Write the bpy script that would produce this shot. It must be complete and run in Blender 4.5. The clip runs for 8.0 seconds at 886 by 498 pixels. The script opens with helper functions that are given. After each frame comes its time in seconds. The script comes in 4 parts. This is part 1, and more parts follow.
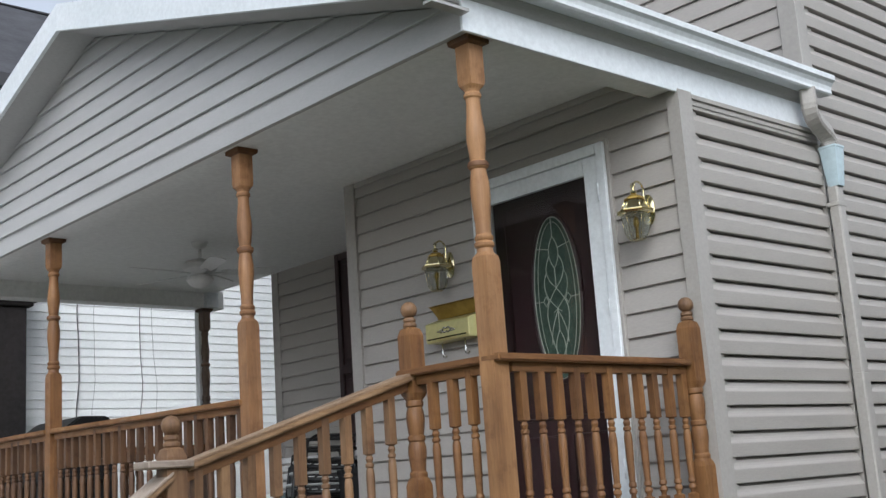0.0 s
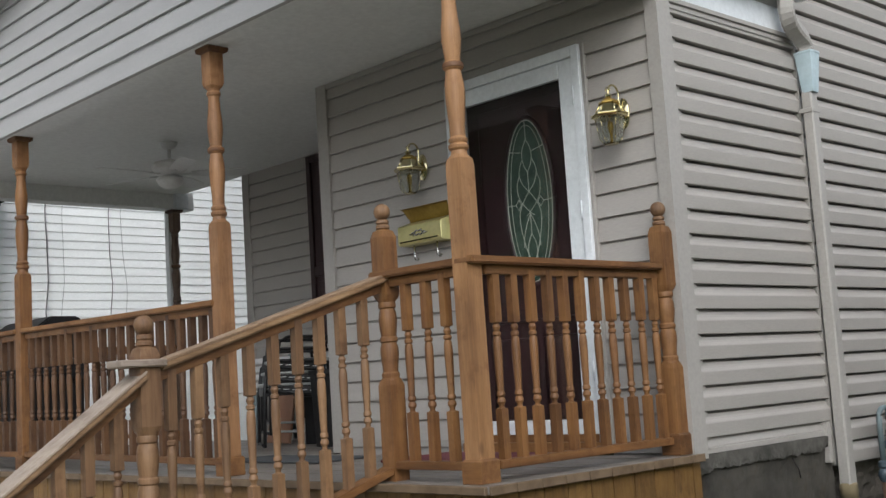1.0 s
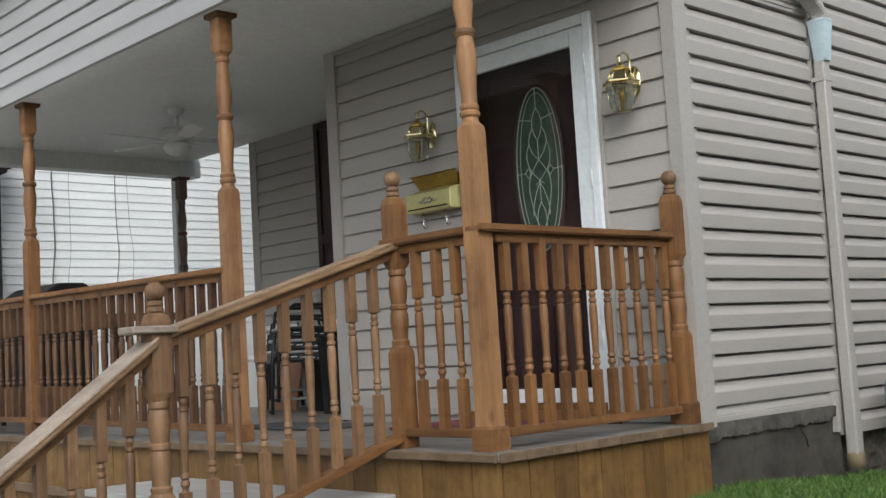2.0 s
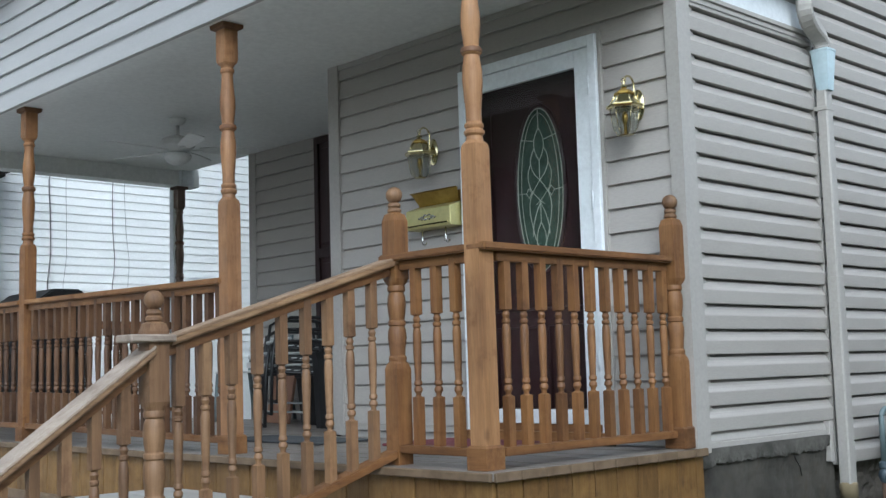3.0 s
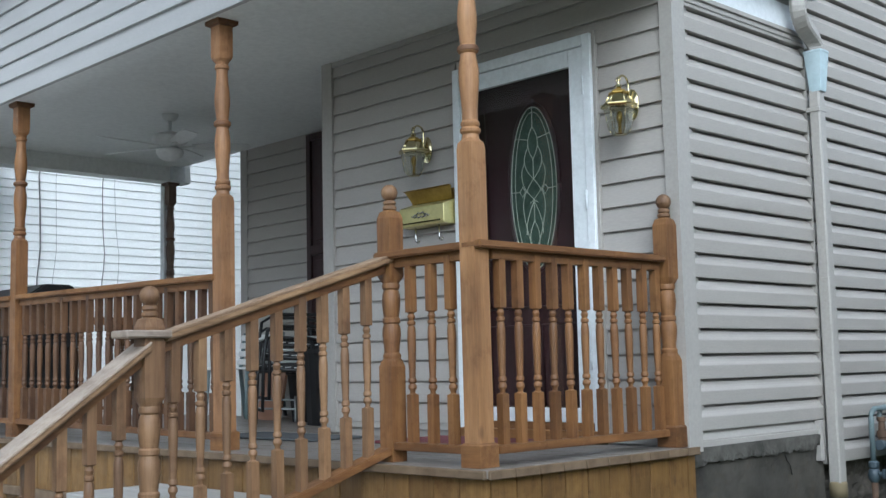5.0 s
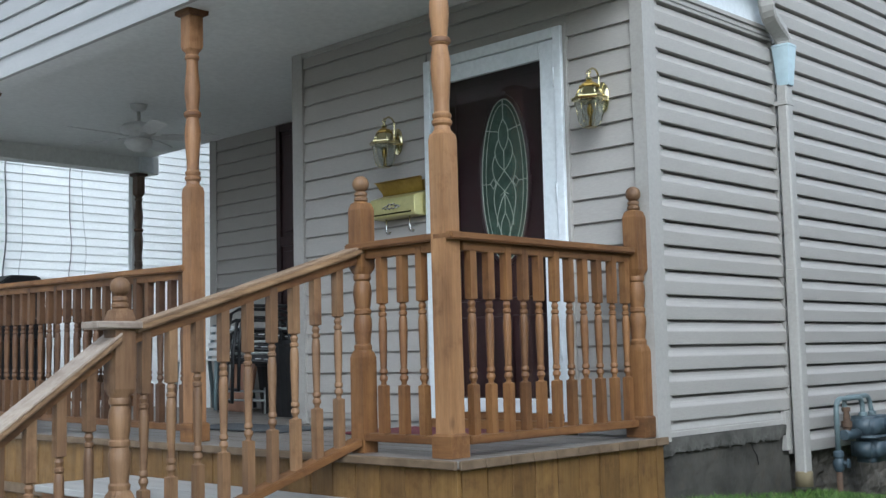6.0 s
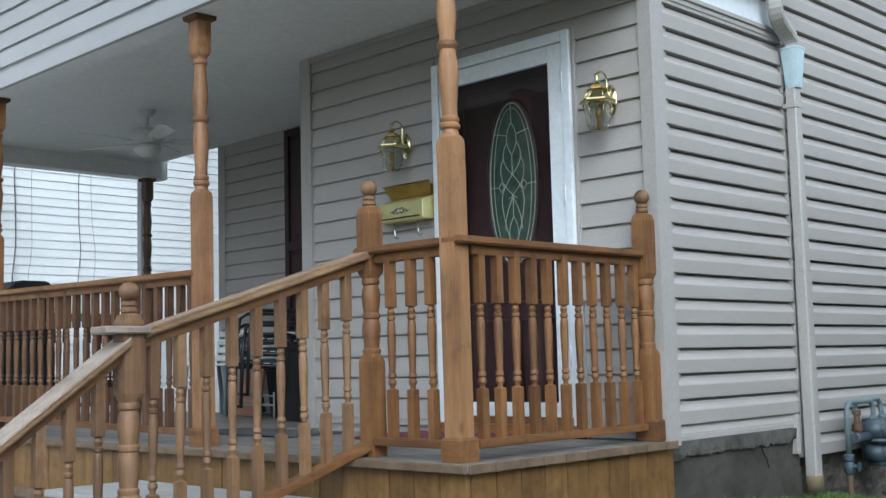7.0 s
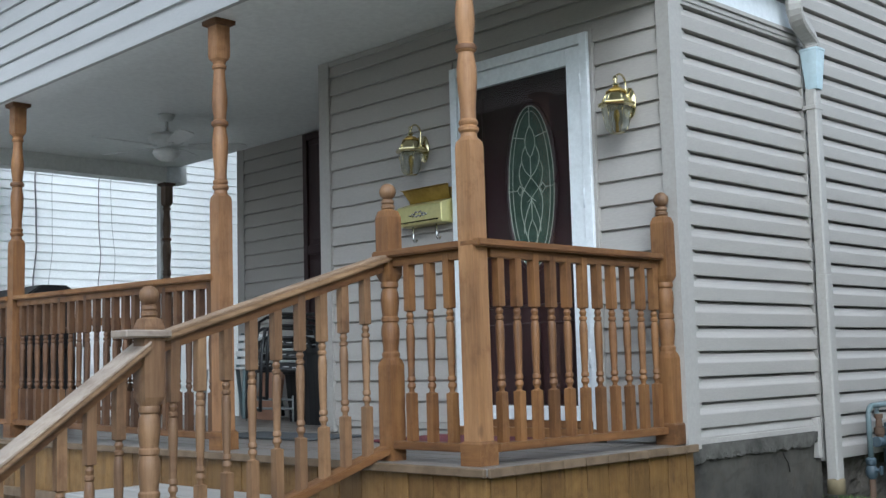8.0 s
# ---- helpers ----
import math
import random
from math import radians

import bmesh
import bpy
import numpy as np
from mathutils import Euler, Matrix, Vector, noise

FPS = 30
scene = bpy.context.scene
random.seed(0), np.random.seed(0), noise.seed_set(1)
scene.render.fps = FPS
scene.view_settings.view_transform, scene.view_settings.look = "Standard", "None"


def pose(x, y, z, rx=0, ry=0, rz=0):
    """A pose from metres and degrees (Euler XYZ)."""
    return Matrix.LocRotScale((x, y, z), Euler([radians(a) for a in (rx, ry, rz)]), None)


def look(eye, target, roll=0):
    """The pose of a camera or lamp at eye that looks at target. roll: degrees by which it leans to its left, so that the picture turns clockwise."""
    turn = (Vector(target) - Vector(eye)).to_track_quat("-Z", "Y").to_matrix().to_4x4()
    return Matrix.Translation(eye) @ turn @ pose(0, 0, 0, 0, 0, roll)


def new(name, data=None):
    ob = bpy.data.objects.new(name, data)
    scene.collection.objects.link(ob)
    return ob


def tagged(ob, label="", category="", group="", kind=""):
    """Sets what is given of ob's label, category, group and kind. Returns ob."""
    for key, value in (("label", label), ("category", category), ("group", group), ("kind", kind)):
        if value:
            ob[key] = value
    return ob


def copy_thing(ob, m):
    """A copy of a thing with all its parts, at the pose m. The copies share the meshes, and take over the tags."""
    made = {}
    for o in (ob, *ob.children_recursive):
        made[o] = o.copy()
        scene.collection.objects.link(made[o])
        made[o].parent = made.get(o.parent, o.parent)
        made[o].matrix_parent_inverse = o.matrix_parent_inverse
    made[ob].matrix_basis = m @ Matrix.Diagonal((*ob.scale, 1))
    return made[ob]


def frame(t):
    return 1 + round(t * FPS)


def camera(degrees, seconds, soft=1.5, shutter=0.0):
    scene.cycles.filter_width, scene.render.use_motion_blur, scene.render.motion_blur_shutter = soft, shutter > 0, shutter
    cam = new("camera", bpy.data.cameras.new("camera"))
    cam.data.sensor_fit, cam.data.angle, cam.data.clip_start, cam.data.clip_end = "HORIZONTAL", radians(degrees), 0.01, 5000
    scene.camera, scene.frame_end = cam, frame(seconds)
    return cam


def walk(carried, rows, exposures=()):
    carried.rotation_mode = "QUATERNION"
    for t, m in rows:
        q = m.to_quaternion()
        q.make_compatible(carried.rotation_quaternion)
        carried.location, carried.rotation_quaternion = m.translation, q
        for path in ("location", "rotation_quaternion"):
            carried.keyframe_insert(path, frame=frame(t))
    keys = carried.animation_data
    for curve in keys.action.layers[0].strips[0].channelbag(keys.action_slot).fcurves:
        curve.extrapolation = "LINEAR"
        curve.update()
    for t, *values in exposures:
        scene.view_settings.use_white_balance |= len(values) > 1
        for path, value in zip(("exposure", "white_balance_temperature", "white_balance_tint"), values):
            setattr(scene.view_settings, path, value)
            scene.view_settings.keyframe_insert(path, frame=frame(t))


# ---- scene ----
cam = camera(42.42, 8.0, soft=1.45)
PATH = [
    (0, (3.2822, -3.2889, 0.4175), (1.8383, -1.9637, 0.8165), -3.915),
    (0.2, (3.2792, -3.2908, 0.4150), (1.8510, -1.9365, 0.7702), -3.661),
    (0.5, (3.2748, -3.2936, 0.4111), (1.8552, -1.9151, 0.7019), -3.56),
    (1, (3.2616, -3.2893, 0.412), (1.8263, -1.9157, 0.6426), -3.588),
    (1.5, (3.2403, -3.2937, 0.4096), (1.7838, -1.9364, 0.6004), -3.729),
    (1.7, (3.2369, -3.2971, 0.4095), (1.7851, -1.9337, 0.5929), -3.759),
    (2.8, (3.2221, -3.3129, 0.4123), (1.7838, -1.9361, 0.6002), -1.804),
    (3, (3.2142, -3.3189, 0.4093), (1.7779, -1.9427, 0.6167), -1.605),
    (3.5, (3.2097, -3.3258, 0.4078), (1.7589, -1.966, 0.6228), -1.47),
    (4, (3.2014, -3.3308, 0.4072), (1.7598, -1.9611, 0.6209), -1.727),
    (4.5, (3.2004, -3.3391, 0.4096), (1.7681, -1.9576, 0.6099), -1.515),
    (4.7, (3.2006, -3.3424, 0.4090), (1.7721, -1.9577, 0.6138), -1.377),
    (5.8, (3.2021, -3.3604, 0.4061), (1.8072, -1.9398, 0.5960), -1.254),
    (6, (3.2024, -3.3637, 0.4056), (1.8175, -1.933, 0.5936), -1.301),
    (6.5, (3.2034, -3.3633, 0.4015), (1.8331, -1.9176, 0.5811), -1.276),
    (7, (3.1995, -3.3604, 0.4046), (1.8047, -1.9405, 0.6003), -1.462),
    (7.5, (3.2001, -3.3599, 0.4049), (1.8043, -1.941, 0.601), -1.566),
    (8, (3.1949, -3.3612, 0.4038), (1.7784, -1.9639, 0.6065), -1.513),
]
walk(cam, [(t, look(eye, target, roll)) for t, eye, target, roll in PATH],
     [(0.0, -0.16, 5960, 9), (0.8, -0.28, 6130, 9), (1.7, -0.26, 6360, 9), (2.8, -0.02, 5560, 4), (8.0, 0.0, 5490, 4)])

# ---- light: an overcast day ----
world = bpy.data.worlds.new("sky")
scene.world = world
world.use_nodes = True
wn = world.node_tree.nodes
sky = wn.new("ShaderNodeTexSky")
sky.sky_type = "NISHITA"
sky.sun_disc = False
sky.sun_elevation = radians(38)
sky.sun_rotation = radians(129)
sky.air_density, sky.dust_density = 1.0, 3.0
veil = wn.new("ShaderNodeHueSaturation")
veil.inputs["Saturation"].default_value = 0.28
veil.inputs["Value"].default_value = 1.6
world.node_tree.links.new(sky.outputs[0], veil.inputs["Color"])
world.node_tree.links.new(veil.outputs[0], wn["Background"].inputs[0])
wn["Background"].inputs[1].default_value = 0.15
sun_data = bpy.data.lights.new("sun", "SUN")
sun_data.energy, sun_data.angle, sun_data.color = 0.95, radians(45), (1.0, 0.98, 0.95)
sun = new("sun", sun_data)
sun.matrix_world = look((13, -10.5, 13), (0, 0, 0))


# ---- materials ----
def base_material(name, rough=0.6, metal=0.0):
    m = bpy.data.materials.new(name)
    m.use_nodes = True
    b = m.node_tree.nodes["Principled BSDF"]
    b.inputs["Roughness"].default_value = rough
    b.inputs["Metallic"].default_value = metal
    return m, m.node_tree, b


def coords(nt, scale, local=True):
    tc = nt.nodes.new("ShaderNodeTexCoord")
    mp = nt.nodes.new("ShaderNodeMapping")
    mp.inputs["Scale"].default_value = scale
    info = nt.nodes.new("ShaderNodeObjectInfo")
    mul = nt.nodes.new("ShaderNodeMath")
    mul.operation = "MULTIPLY"
    mul.inputs[1].default_value = 17.0
    nt.links.new(info.outputs["Random"], mul.inputs[0])
    add = nt.nodes.new("ShaderNodeVectorMath")
    nt.links.new(tc.outputs["Object"], add.inputs[0])
    if local:
        nt.links.new(mul.outputs[0], add.inputs[1])
    nt.links.new(add.outputs[0], mp.inputs["Vector"])
    return mp.outputs[0], info.outputs["Random"]


def noise_tex(nt, vec, scale, detail=4.0, rough=0.55):
    n = nt.nodes.new("ShaderNodeTexNoise")
    n.inputs["Scale"].default_value = scale
    n.inputs["Detail"].default_value = detail
    n.inputs["Roughness"].default_value = rough
    nt.links.new(vec, n.inputs["Vector"])
    return n.outputs["Fac"]


def ramp(nt, fac, stops):
    r = nt.nodes.new("ShaderNodeValToRGB")
    e = r.color_ramp.elements
    while len(e) < len(stops):
        e.new(0.5)
    for el, (p, c) in zip(e, stops):
        el.position, el.color = p, (*c, 1)
    nt.links.new(fac, r.inputs[0])
    return r.outputs["Color"]


def mix(nt, a, b, fac, how="MIX"):
    n = nt.nodes.new("ShaderNodeMix")
    n.data_type, n.blend_type = "RGBA", how
    if isinstance(fac, float):
        n.inputs["Factor"].default_value = fac
    else:
        nt.links.new(fac, n.inputs["Factor"])
    for sock, v in ((n.inputs[6], a), (n.inputs[7], b)):
        if isinstance(v, tuple):
            sock.default_value = (*v, 1)
        else:
            nt.links.new(v, sock)
    return n.outputs[2]


def relief(nt, b, height, strength, distance=0.004):
    n = nt.nodes.new("ShaderNodeBump")
    n.inputs["Strength"].default_value = strength
    n.inputs["Distance"].default_value = distance
    nt.links.new(height, n.inputs["Height"])
    nt.links.new(n.outputs[0], b.inputs["Normal"])


def worn(name, dark, light, rough=0.6, metal=0.0, stretch=(1, 1, 1), fine=60.0, broad=2.5, bump=0.15, grime=None, local=True):
    """Paint, vinyl, metal or stone: colour that wanders at a broad and at a fine scale, with relief."""
    m, nt, b = base_material(name, rough, metal)
    vec, rnd = coords(nt, stretch, local)
    f1, f2 = noise_tex(nt, vec, broad, 5), noise_tex(nt, vec, fine, 6, 0.65)
    c = ramp(nt, f1, [(0.32, dark), (0.68, light)])
    c = mix(nt, c, ramp(nt, f2, [(0.3, (0.78, 0.78, 0.78)), (0.65, (1.06, 1.06, 1.06))]), 0.5, "MULTIPLY")
    if grime:
        f3 = noise_tex(nt, vec, broad * 2.7, 8, 0.7)
        c = mix(nt, c, grime, ramp(nt, f3, [(0.56, (0, 0, 0)), (0.74, (0.75, 0.75, 0.75))]))
    nt.links.new(c, b.inputs["Base Color"])
    r = ramp(nt, f2, [(0.25, (rough * 0.8,) * 3), (0.75, (min(1, rough * 1.2),) * 3)])
    nt.links.new(r, b.inputs["Roughness"])
    relief(nt, b, f2, bump)
    return m


def cedar(name, along, dark, mid, light, rough=0.55):
    """Stained softwood with the grain along one axis, knots and a tone of its own for each piece."""
    m, nt, b = base_material(name, rough)
    s = [9.0, 9.0, 9.0]
    s["xyz".index(along)] = 0.7
    vec, rnd = coords(nt, tuple(s))
    g1 = noise_tex(nt, vec, 2.2, 6, 0.6)
    g2 = noise_tex(nt, vec, 14.0, 5, 0.6)
    c = ramp(nt, g1, [(0.25, dark), (0.5, mid), (0.78, light)])
    c = mix(nt, c, ramp(nt, g2, [(0.3, (0.66, 0.62, 0.57)), (0.62, (1.06, 1.06, 1.06))]), 0.5, "MULTIPLY")
    kn = [3.2, 3.2, 3.2]
    kn["xyz".index(along)] = 1.5
    kvec, _ = coords(nt, tuple(kn))
    v = nt.nodes.new("ShaderNodeTexVoronoi")
    v.inputs["Scale"].default_value = 2.0
    nt.links.new(kvec, v.inputs["Vector"])
    c = mix(nt, c, (0.09, 0.045, 0.02), ramp(nt, v.outputs["Distance"], [(0.04, (0.6, 0.6, 0.6)), (0.11, (0, 0, 0))]))
    tone = ramp(nt, rnd, [(0.0, (0.74, 0.70, 0.68)), (0.5, (1.0, 0.95, 0.93)), (1.0, (1.14, 1.12, 1.08))])
    c = mix(nt, c, tone, 1.0, "MULTIPLY")
    blot = noise_tex(nt, coords(nt, (1, 1, 1))[0], 3.5, 4)
    c = mix(nt, c, ramp(nt, blot, [(0.35, (0.70, 0.68, 0.68)), (0.65, (1.12, 1.1, 1.04))]), 0.7, "MULTIPLY")
    stain = noise_tex(nt, coords(nt, (1, 1, 1))[0], 9.0, 8, 0.7)
    c = mix(nt, c, (0.55, 0.47, 0.42), ramp(nt, stain, [(0.52, (0, 0, 0)), (0.70, (0.7, 0.7, 0.7))]), "MULTIPLY")
    nt.links.new(c, b.inputs["Base Color"])
    rr = ramp(nt, stain, [(0.3, (rough * 0.85,) * 3), (0.7, (min(1, rough * 1.3),) * 3)])
    nt.links.new(rr, b.inputs["Roughness"])
    relief(nt, b, g2, 0.4, 0.004)
    return m


WOOD = {a: cedar("stained_cedar_" + a, a, (0.112, 0.049, 0.018), (0.198, 0.096, 0.033), (0.275, 0.147, 0.055)) for a in "xyz"}
WOOD_ROSE = cedar("rosy_cedar", "z", (0.178, 0.088, 0.037), (0.285, 0.153, 0.068), (0.365, 0.210, 0.104))
WOOD_SKIRT = cedar("skirt_cedar", "z", (0.128, 0.070, 0.021), (0.188, 0.108, 0.033), (0.240, 0.147, 0.050))
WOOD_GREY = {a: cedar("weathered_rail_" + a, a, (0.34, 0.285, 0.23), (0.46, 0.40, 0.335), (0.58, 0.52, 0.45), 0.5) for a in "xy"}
# darker tone, used for the front and far balusters only
WOOD_DARK = cedar("darker_cedar", "z", (0.055, 0.026, 0.012), (0.10, 0.05, 0.022), (0.145, 0.078, 0.036))
WOOD_TAN = cedar("weathered_cedar", "z", (0.134, 0.073, 0.037), (0.224, 0.132, 0.067), (0.30, 0.190, 0.104))
WOOD_CAP = cedar("dark_cap_wood", "x", (0.1, 0.045, 0.018), (0.17, 0.08, 0.03), (0.24, 0.12, 0.05))
DARKPOST = cedar("brown_post", "z", (0.08, 0.055, 0.04), (0.13, 0.09, 0.065), (0.17, 0.12, 0.09))
WOOD_STAIR = cedar("sun_faded_cedar", "y", (0.16, 0.095, 0.050), (0.27, 0.172, 0.095), (0.36, 0.245, 0.145))
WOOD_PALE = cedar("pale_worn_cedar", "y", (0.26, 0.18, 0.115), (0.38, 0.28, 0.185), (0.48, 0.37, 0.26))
SIDING = worn("clay_vinyl", (0.375, 0.35, 0.32), (0.405, 0.38, 0.35), 0.5, stretch=(1, 1, 6), fine=35, broad=1.2, bump=0.1)
TRIM = worn("clay_trim", (0.365, 0.345, 0.315), (0.40, 0.378, 0.348), 0.45, fine=50, broad=1.5, bump=0.05)
GABLE = worn("pale_vinyl", (0.41, 0.405, 0.40), (0.45, 0.445, 0.44), 0.5, stretch=(1, 1, 6), fine=35, broad=1.2, bump=0.1)
WHITE = worn("white_aluminium", (0.74, 0.78, 0.80), (0.80, 0.83, 0.85), 0.4, fine=30, broad=2, bump=0.04)
GUTTER = worn("pale_grey_aluminium", (0.66, 0.69, 0.70), (0.74, 0.77, 0.78), 0.35, fine=30, broad=2, bump=0.04)
CEIL = worn("ceiling_paint", (0.82, 0.83, 0.815), (0.86, 0.87, 0.855), 0.6, fine=25, broad=0.8, bump=0.03, local=False)
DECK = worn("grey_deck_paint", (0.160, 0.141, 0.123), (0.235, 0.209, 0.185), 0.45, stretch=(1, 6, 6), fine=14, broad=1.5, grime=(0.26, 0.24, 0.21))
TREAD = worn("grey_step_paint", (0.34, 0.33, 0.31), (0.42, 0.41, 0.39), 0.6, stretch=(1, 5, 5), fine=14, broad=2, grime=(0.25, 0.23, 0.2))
NOSING = worn("weathered_board_edge", (0.11, 0.073, 0.042), (0.18, 0.124, 0.075), 0.7, stretch=(4, 4, 4), fine=20, broad=3)
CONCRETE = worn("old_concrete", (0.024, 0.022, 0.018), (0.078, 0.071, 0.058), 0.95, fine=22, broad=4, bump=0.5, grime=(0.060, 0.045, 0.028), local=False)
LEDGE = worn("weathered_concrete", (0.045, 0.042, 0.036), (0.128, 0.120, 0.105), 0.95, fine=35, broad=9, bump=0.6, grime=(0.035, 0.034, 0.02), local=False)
PATH_MAT = worn("pale_concrete", (0.40, 0.395, 0.38), (0.48, 0.475, 0.455), 0.9, fine=40, broad=2, bump=0.3, local=False)
RUBBLE = worn("dark_foundation", (0.05, 0.042, 0.034), (0.13, 0.115, 0.095), 0.95, fine=18, broad=4, bump=0.8, grime=(0.2, 0.18, 0.15), local=False)
SOIL = worn("lawn_soil", (0.032, 0.039, 0.014), (0.054, 0.070, 0.023), 0.95, fine=30, broad=1.5, bump=0.8, local=False)
BRASS = worn("polished_brass", (0.60, 0.53, 0.31), (0.78, 0.71, 0.45), 0.13, 1.0, fine=80, broad=8, bump=0.02)
BRASS_PALE = worn("lacquered_brass_sheet", (0.62, 0.56, 0.24), (0.72, 0.66, 0.32), 0.35, 0.6, fine=40, broad=6, bump=0.03)
BRASS_DULL = worn("tarnished_brass", (0.28, 0.18, 0.04), (0.45, 0.31, 0.08), 0.4, 0.8, fine=40, broad=10, bump=0.05)
SILVER = worn("silver_metal", (0.6, 0.6, 0.6), (0.75, 0.75, 0.75), 0.25, 1.0, fine=60, broad=10, bump=0.03)
MAROON = worn("dark_maroon_paint", (0.022, 0.008, 0.010), (0.036, 0.014, 0.016), 0.4, fine=30, broad=3, bump=0.05)
SHUTTER = worn("maroon_shutter_vinyl", (0.026, 0.010, 0.011), (0.042, 0.018, 0.018), 0.5, stretch=(8, 8, 1), fine=30, broad=3)
BLACK = worn("black_metal", (0.012, 0.012, 0.013), (0.024, 0.024, 0.025), 0.4, 0.2, fine=40, broad=5)
DARK = worn("near_black_brown", (0.008, 0.006, 0.006), (0.016, 0.012, 0.011), 0.9, fine=20, broad=2)
PLASTIC = worn("white_plastic", (0.70, 0.70, 0.69), (0.78, 0.78, 0.77), 0.35, fine=30, broad=3, bump=0.03)
GREYPLASTIC = worn("grey_green_plastic", (0.34, 0.36, 0.35), (0.44, 0.46, 0.45), 0.4, fine=30, broad=3, bump=0.03)
TERRACOTTA = worn("terracotta_board", (0.36, 0.19, 0.12), (0.46, 0.26, 0.17), 0.7, fine=20, broad=4)
RUG_DARK = worn("slate_mat", (0.05, 0.055, 0.06), (0.08, 0.085, 0.09), 0.95, fine=90, broad=4, bump=0.6)
RUG_RED = worn("maroon_mat", (0.10, 0.02, 0.03), (0.16, 0.035, 0.045), 0.95, fine=90, broad=4, bump=0.6)
METER = worn("blue_grey_paint", (0.042, 0.062, 0.078), (0.07, 0.096, 0.114), 0.45, fine=30, broad=6, grime=(0.15, 0.13, 0.11))
METER_PIPE = worn("pale_blue_grey_paint", (0.13, 0.175, 0.185), (0.19, 0.24, 0.25), 0.45, fine=30, broad=8, grime=(0.12, 0.11, 0.1))
RUST = worn("rusty_iron", (0.06, 0.035, 0.022), (0.13, 0.08, 0.05), 0.8, fine=30, broad=8, bump=0.4)
NEIGHBOUR = worn("white_vinyl", (0.84, 0.86, 0.855), (0.90, 0.915, 0.91), 0.5, stretch=(1, 1, 5), fine=30, broad=0.8, bump=0.05)
SHINGLE = worn("slate_shingles", (0.045, 0.045, 0.05), (0.085, 0.085, 0.095), 0.85, fine=18, broad=2, bump=0.6)
CABLE = worn("cable_grey", (0.10, 0.10, 0.10), (0.16, 0.16, 0.16), 0.6)
CAME = worn("pale_came", (0.32, 0.34, 0.27), (0.50, 0.52, 0.44), 0.35, 0.0)
OVAL = worn("green_textured_glass", (0.035, 0.06, 0.046), (0.075, 0.115, 0.088), 0.25, fine=60, broad=12, bump=0.4)
FOLIAGE = worn("backdrop_foliage", (0.02, 0.03, 0.012), (0.06, 0.08, 0.03), 0.95, fine=4, broad=0.5, bump=1.0, local=False)


def glass_material(name, tint, rough=0.0):
    m, nt, b = base_material(name, rough)
    b.inputs["Base Color"].default_value = (*tint, 1)
    b.inputs["Transmission Weight"].default_value = 1.0
    b.inputs["IOR"].default_value = 1.45
    return m


GLASS = glass_material("clear_glass", (0.96, 0.98, 0.97))
LAMP_GLASS = glass_material("bevelled_lamp_glass", (0.88, 0.90, 0.88), 0.12)


def grass_material():
    m, nt, b = base_material("grass_blades", 0.6)
    geo = nt.nodes.new("ShaderNodeNewGeometry")
    c = ramp(nt, geo.outputs["Random Per Island"], [(0.0, (0.030, 0.066, 0.010)), (0.6, (0.075, 0.165, 0.020)), (1.0, (0.17, 0.22, 0.055))])
    nt.links.new(c, b.inputs["Base Color"])
    return m


GRASS = grass_material()


# ---- mesh helpers ----
def part(name, bm, material, parent=None, label=""):
    """Links a bmesh as one mesh object, under a thing or a part."""
    me = bpy.data.meshes.new(name)
    bm.normal_update()
    bm.to_mesh(me)
    bm.free()
    me.materials.append(material)
    ob = new(name, me)
    if parent is not None:
        ob.parent = parent
    if label:
        ob["label"] = label
    return ob


def thing(name, label, category, at=(0, 0, 0), group="", kind=""):
    ob = new(name)
    ob.location = at
    ob.empty_display_size = 0.1
    return tagged(ob, label, category, group, kind)


def box(bm, x0, x1, y0, y1, z0, z1, bevel=0.0):
    geom = bmesh.ops.create_cube(bm, size=1.0, matrix=Matrix.Translation(((x0 + x1) / 2, (y0 + y1) / 2, (z0 + z1) / 2)) @ Matrix.Diagonal((x1 - x0, y1 - y0, z1 - z0, 1)))
    if bevel:
        edges = list({e for v in geom["verts"] for e in v.link_edges})
        bmesh.ops.bevel(bm, geom=edges, offset=bevel, segments=1, affect="EDGES")
    return bm


def box_part(name, parent, material, x0, x1, y0, y1, z0, z1, bevel=0.003, label=""):
    return part(name, box(bmesh.new(), x0, x1, y0, y1, z0, z1, bevel), material, parent, label)


